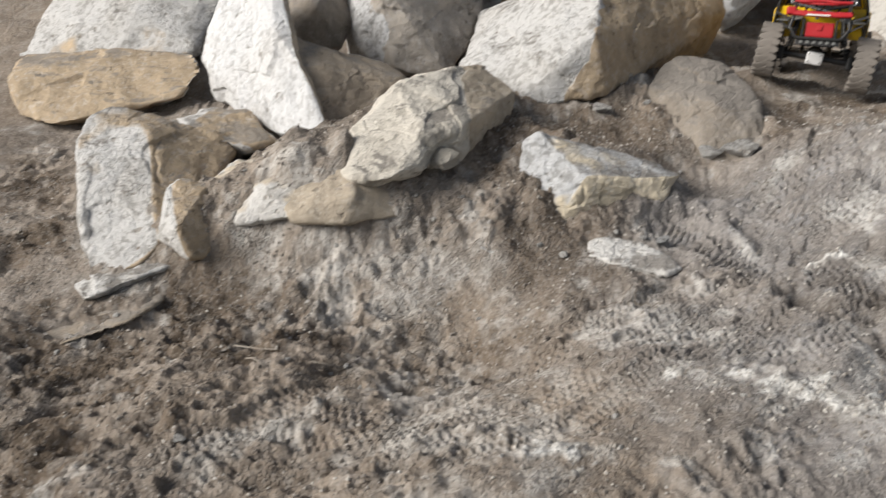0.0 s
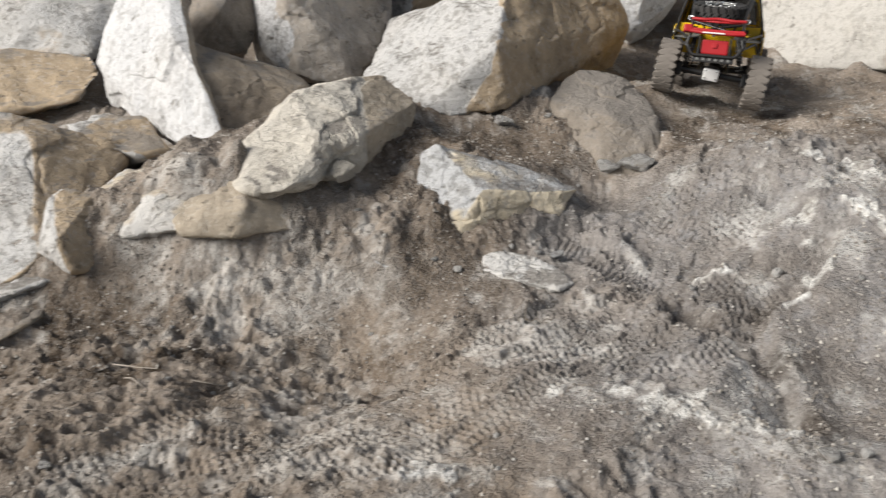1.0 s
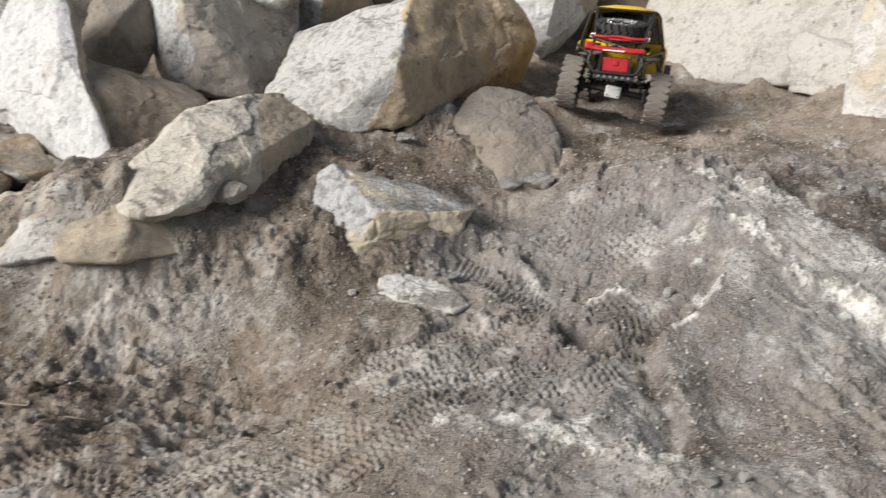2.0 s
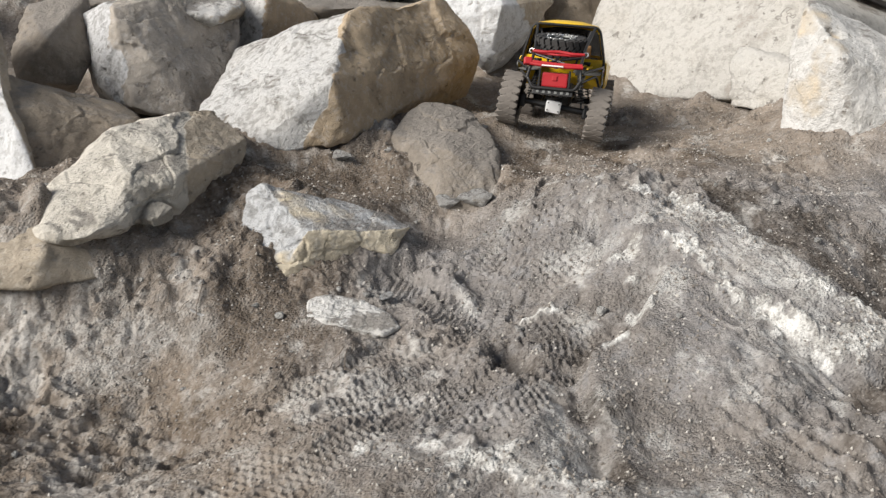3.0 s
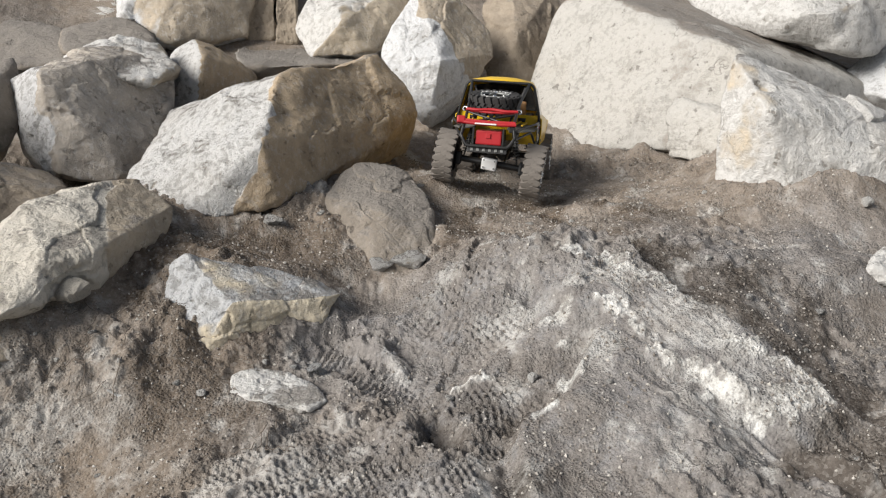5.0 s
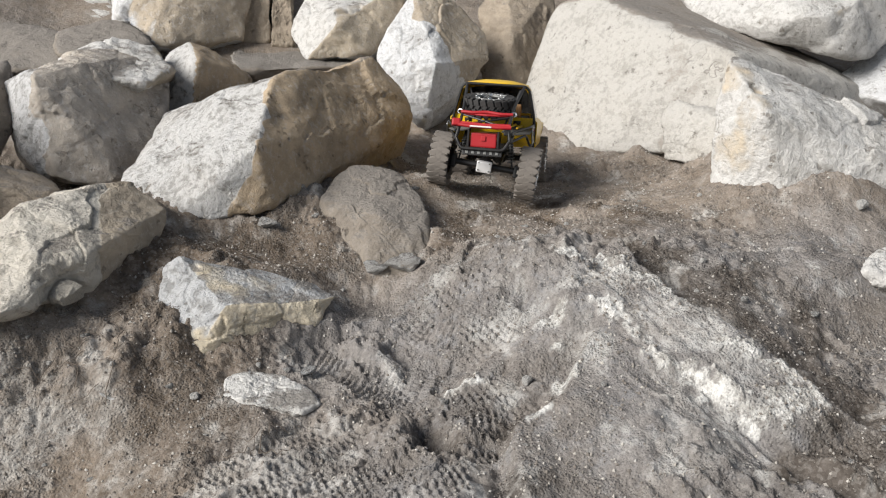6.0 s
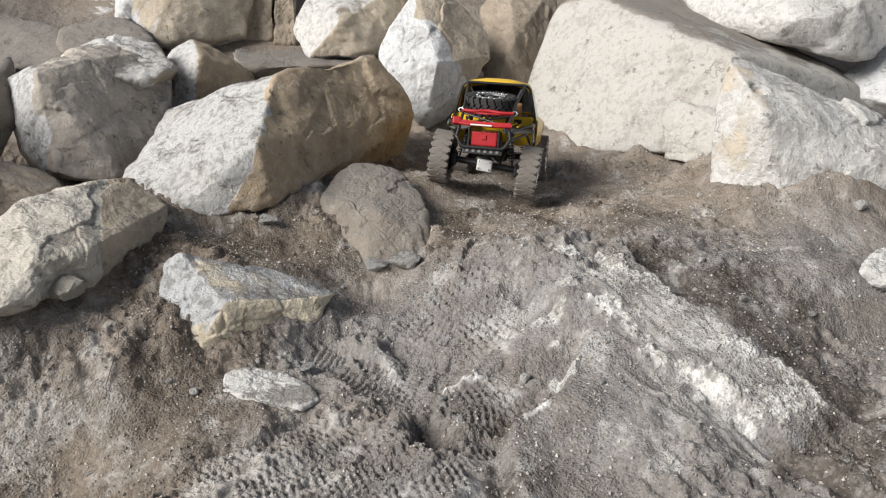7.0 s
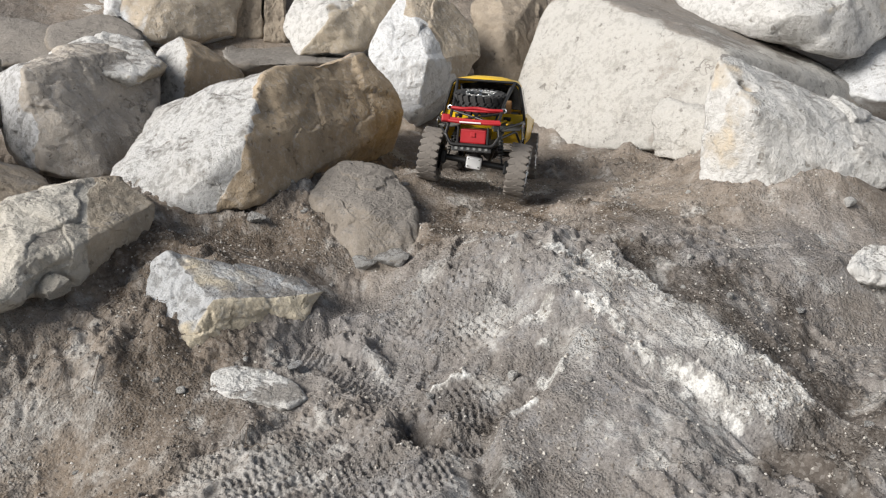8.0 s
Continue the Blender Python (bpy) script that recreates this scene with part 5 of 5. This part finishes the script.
    for x in (-0.16, 0.16):
        b = -1 if x < 0 else 1
        # the rear axle is tilted, its left wheel up on a hump
        tilt = pose(x, 0, 0.059, 5.5 if x < 0 else -1.5) @ pose(-x, 0, -0.059)
        axle = tube([(x, -0.086, 0.059), (x, 0.086, 0.059)], 0.0072)
        ax = part("axle", axle, BLACK, truck, at=tilt)
        part("axle_housing", moved(turned([(0, -0.018), (0.012, -0.016), (0.018, -0.006), (0.018, 0.006), (0.012, 0.016), (0, 0.018)], 18), pose(x, 0, 0.060)), BLACK, ax)
        cover = block((0.011, 0.034, 0.026), (x + b * 0.017, 0, 0.058), (0, b * 12, 0), 0.0035)
        part("housing_cover", cover, SCUFFED, ax, "scuffed bright metal cover")
        for cy, cz in ((0.012, 0.008), (-0.012, 0.008), (0.012, -0.008), (-0.012, -0.008)):
            part("cover_bolt", block((0.003, 0.003, 0.003), (x + b * 0.0232, cy, 0.058 + cz), (0, 0, 0), 0.0006), STEEL, ax)
        for s in (1, -1):
            part("knuckle", block((0.022, 0.014, 0.030), (x, s * 0.072, 0.059), (0, 0, 0), 0.004), BLACK, ax)
            lower, upper_end = tilt @ Vector((x + b * 0.006, s * 0.060, 0.066)), Vector((x - b * 0.02, s * 0.045, 0.142))
            shock = tube([lower.lerp(upper_end, 0.35), upper_end], 0.0058)
            tube([lower, lower.lerp(upper_end, 0.5)], 0.0018, shock)
            damper = part("shock", shock, BLACK, truck, "black coil-over shock absorber")
            coil = [lower.lerp(upper_end, 0.12 + 0.6 * k / 60) + 0.0072 * Vector((math.cos(k * 0.75), math.sin(k * 0.75), 0)) for k in range(61)]
            part("spring", tube(coil, 0.0011, sides=6), STEEL, damper)
            part("link", tube([tilt @ Vector((x, s * 0.030, 0.060)), (x - b * 0.125, s * 0.030, 0.084)], 0.0032), BLACK, truck)
            part("link", tube([tilt @ Vector((x, s * 0.020, 0.082)), (x - b * 0.10, s * 0.030, 0.105)], 0.0028), BLACK, truck)
            add_wheel(truck, tilt @ pose(x, s * 0.098, 0.059, 0, 37 * s + 90 * b, 0), s)
    part("steering_rod", tube([(0.178, -0.07, 0.068), (0.178, 0.07, 0.068)], 0.0028), CHROME, truck)
    # the body leans on its springs, the axles follow the ground
    for ob in truck.children:
        if ob.name.split(".")[0] not in ("axle", "link", "shock", "steering_rod") and not (ob.name.startswith("wheel") and ob.location.z < 0.1):
            ob.matrix_basis = pose(0, 0, 0.07, -0.5) @ pose(0, 0, -0.07) @ ob.matrix_basis
    return truck


painted_yellow_strip = painted("yellow_strip", (0.75, 0.45, 0.01), 0.5, 0.25)
build_truck(pose(0.981, 2.308, 0.9015, 1.0, 7.0, 67))


# ---- loose stones, twigs and gravel ----
def ground_z(x, y):
    return float(ground_height(np.array([x], float), np.array([y], float))[0][0])


def loose_stone(seed, tone):
    """A small broken stone about one across, angular and uneven."""
    dice = np.random.RandomState(seed)
    unit, faces = sphere(3)
    n = dice.normal(size=(14, 3))
    n /= np.linalg.norm(n, axis=1)[:, None]
    d = dice.uniform(0.30, 0.5, 14)
    lean = np.maximum(unit @ n.T, 1e-4) / d
    r = 1 / ((lean ** 40).sum(1) ** (1 / 40) + 0.3)
    p = unit * r[:, None] * dice.uniform(0.7, 1.15, 3) * (1.0, 1.0, 0.7)
    p = p + unit * (0.13 * fbm(p / 0.35, 4, seed))[:, None]
    me = mesh_from("stone", p, faces, False)
    float_attribute(me, "stain", np.clip(0.1 + 0.6 * fbm(p, 2, seed + 5), 0, 1))
    me.materials.append(STONE[tone])
    return me


STONES = [loose_stone(300 + k, tone) for k, tone in enumerate(['pale', 'white', 'pale', 'dusty', 'dusty', 'white', 'grey', 'dusty'])]


def lay_stone(x, y, size, kind, turn, label, sunk=0.25, lift=0.0):
    ob = new("stone", STONES[kind])
    ob.matrix_basis = pose(x, y, ground_z(x, y) + size * (0.3 - sunk) + lift, turn * 0.07 - 12, turn * 0.05 - 9, turn) @ Matrix.Diagonal((size, size, size, 1))
    return tagged(ob, label, "stone", "loose stones on the slope")


NAMED = [
    (0.589, 1.932, 0.049, 1, 0.000),
    (0.776, 1.366, 0.027, 1, 0.000),
    (0.226, 1.496, 0.022, 1, 0.000),
    (0.595, 1.861, 0.048, 0, 0.000),
    (0.661, 1.846, 0.062, 0, 0.000),
    (0.480, 2.013, 0.021, 0, 0.000),
    (0.423, 1.546, 0.031, 6, 0.000),
    (1.615, 2.346, 0.113, 0, 0.000),
    (0.366, 2.002, 0.038, 0, 0.000),
    (1.712, 1.763, 0.039, 1, 0.000),
    (0.238, 1.019, 0.014, 1, 0.000),
    (0.657, 0.910, 0.025, 0, 0.000),
    (0.703, 0.910, 0.022, 1, 0.000),
    (0.183, 1.521, 0.018, 2, 0.000),
    (1.218, 1.434, 0.022, 2, 0.000),
]
for x, y, size, kind, lift in NAMED:
    lay_stone(x, y, size, kind, 360 * ((x * 7.1 + y * 3.3) % 1), "small pale limestone piece lying on the dusty soil" if kind in (0, 1, 2, 5) else "small dusty stone lying on the soil", 0.08, lift)

# the white nodule in the foot of the cream boulder
nodule = new("nodule", loose_stone(331, 'cream'))
nodule.matrix_basis = pose(-0.004, 1.668, 0.868, 20, 10, 40) @ Matrix.Diagonal((0.066, 0.066, 0.075, 1))
tagged(nodule, "white chalky nodule stuck in the boulder's foot", "stone")

dice = np.random.RandomState(5)
for k in range(160):
    x, y = dice.uniform(-0.8, 1.5), dice.uniform(0.9, 2.3)
    kind = int(dice.choice([0, 1, 2, 5]))
    lay_stone(x, y, dice.uniform(0.006, 0.018), kind, dice.uniform(0, 360), "small pale limestone piece lying on the dusty soil" if kind in (0, 1, 2, 5) else "small dusty stone lying on the soil", 0.3)


def twig(points, thick, label, stuff=None):
    line = [(x, y, ground_z(x, y) + 0.007) for x, y in points]
    bm = tube(line, thick, sides=6)
    me = bpy.data.meshes.new("twig")
    bm.to_mesh(me)
    bm.free()
    me.polygons.foreach_set("use_smooth", np.full(len(me.polygons), True))
    me.materials.append(stuff or STRAW)
    return tagged(new("twig", me), label, "twig", "dry twigs on the soil")


_n = Nodes("dry_straw")
STRAW = _n.done(_n.mix(_n.noise(40.0), (0.32, 0.28, 0.23), (0.46, 0.41, 0.35)), 0.8)
_n = Nodes("dark_root")
ROOT = _n.done(_n.mix(_n.noise(60.0), (0.07, 0.052, 0.04), (0.20, 0.165, 0.13)), 0.85)
for line in [
    [(-0.347, 1.269), (-0.310, 1.268), (-0.266, 1.227)],
    [(-0.332, 1.245), (-0.298, 1.195), (-0.274, 1.181)],
    [(-0.217, 1.230), (-0.165, 1.238)],
    [(-0.404, 1.329), (-0.360, 1.302)],
    [(0.104, 1.692), (0.076, 1.670)],
]:
    twig(line, 0.0009, "thin pale dry twig lying on the soil")


def rootlets(cx, cy, reach, count, seed):
    """A loose tangle of fine dry roots lying on the soil."""
    dice = np.random.RandomState(seed)
    for k in range(count):
        x, y, a = cx + dice.normal(0, reach), cy + dice.normal(0, reach), dice.uniform(0, math.tau)
        line = [(x, y)]
        for step in range(6):
            a += dice.normal(0, 0.45)
            x, y = x + 0.009 * math.cos(a), y + 0.009 * math.sin(a)
            line.append((x, y))
        twig(line, dice.uniform(0.0005, 0.0009), "fine dark dry root lying on the soil", ROOT)


rootlets(0.10, 1.62, 0.05, 12, 61)
rootlets(0.01, 1.58, 0.03, 8, 62)
rootlets(0.33, 1.36, 0.02, 6, 63)


def scatter_gravel(count, low, high, seed, materials, name, label):
    """Crumbs of stone and hard soil, too many to count, in one mesh."""
    dice = np.random.RandomState(seed)
    unit = np.array([(1, 0, 0), (-1, 0, 0), (0, 1, 0), (0, -1, 0), (0, 0, 1), (0, 0, -1)], float)
    faces = np.array([(0, 2, 4), (2, 1, 4), (1, 3, 4), (3, 0, 4), (2, 0, 5), (1, 2, 5), (3, 1, 5), (0, 3, 5)])
    x, y = dice.uniform(-1.05, 1.7, count * 3), dice.uniform(0.86, 2.6, count * 3)
    p = np.stack([x, y, 0 * x], 1)
    keep = np.nonzero(fbm(p / 0.22, 3, seed) + 0.35 * dice.uniform(-1, 1, len(x)) > 0.02)[0][:count]
    x, y = x[keep], y[keep]
    z = ground_height(x, y)[0]
    size = low + (high - low) * dice.uniform(0, 1, len(x)) ** 3
    shape = unit[None] * (size[:, None] * dice.uniform(0.55, 1.1, (len(x), 3)))[:, None, :]
    shape = shape * dice.uniform(0.75, 1.2, (len(x), len(unit), 1))
    a = dice.uniform(0, math.tau, len(x))
    c, s = np.cos(a)[:, None], np.sin(a)[:, None]
    turned_x, turned_y = shape[:, :, 0] * c - shape[:, :, 1] * s, shape[:, :, 0] * s + shape[:, :, 1] * c
    verts = np.stack([turned_x + x[:, None], turned_y + y[:, None], shape[:, :, 2] + (z + 0.2 * size)[:, None]], 2).reshape(-1, 3)
    tris = (faces[None] + (np.arange(len(x)) * len(unit))[:, None, None]).reshape(-1, 3)
    me = mesh_from(name, verts, tris, False)
    me.materials.append(materials)
    return tagged(new(name, me), label, "gravel", kind="stuff")


def gravel_material():
    n = Nodes("limestone_crumbs")
    geo = n.tree.nodes.new("ShaderNodeNewGeometry").outputs["Random Per Island"]
    col = n.mix(n.ramp(geo, 0.55, 1.0), (0.17, 0.15, 0.13), (0.56, 0.53, 0.48))
    return n.done(n.mix(n.noise(200.0), col, n.mix(0.4, col, (0.25, 0.22, 0.19))), 0.95)


CRUMBS = gravel_material()
PALE_CRUMBS = Nodes("white_chips").done((0.5, 0.475, 0.44), 0.95)
scatter_gravel(48000, 0.0008, 0.0045, 7, CRUMBS, "gravel", "fine pale gravel and hard crumbs strewn over the soil")
scatter_gravel(5200, 0.0009, 0.0036, 19, PALE_CRUMBS, "gravel", "scattered white limestone chips on the soil")
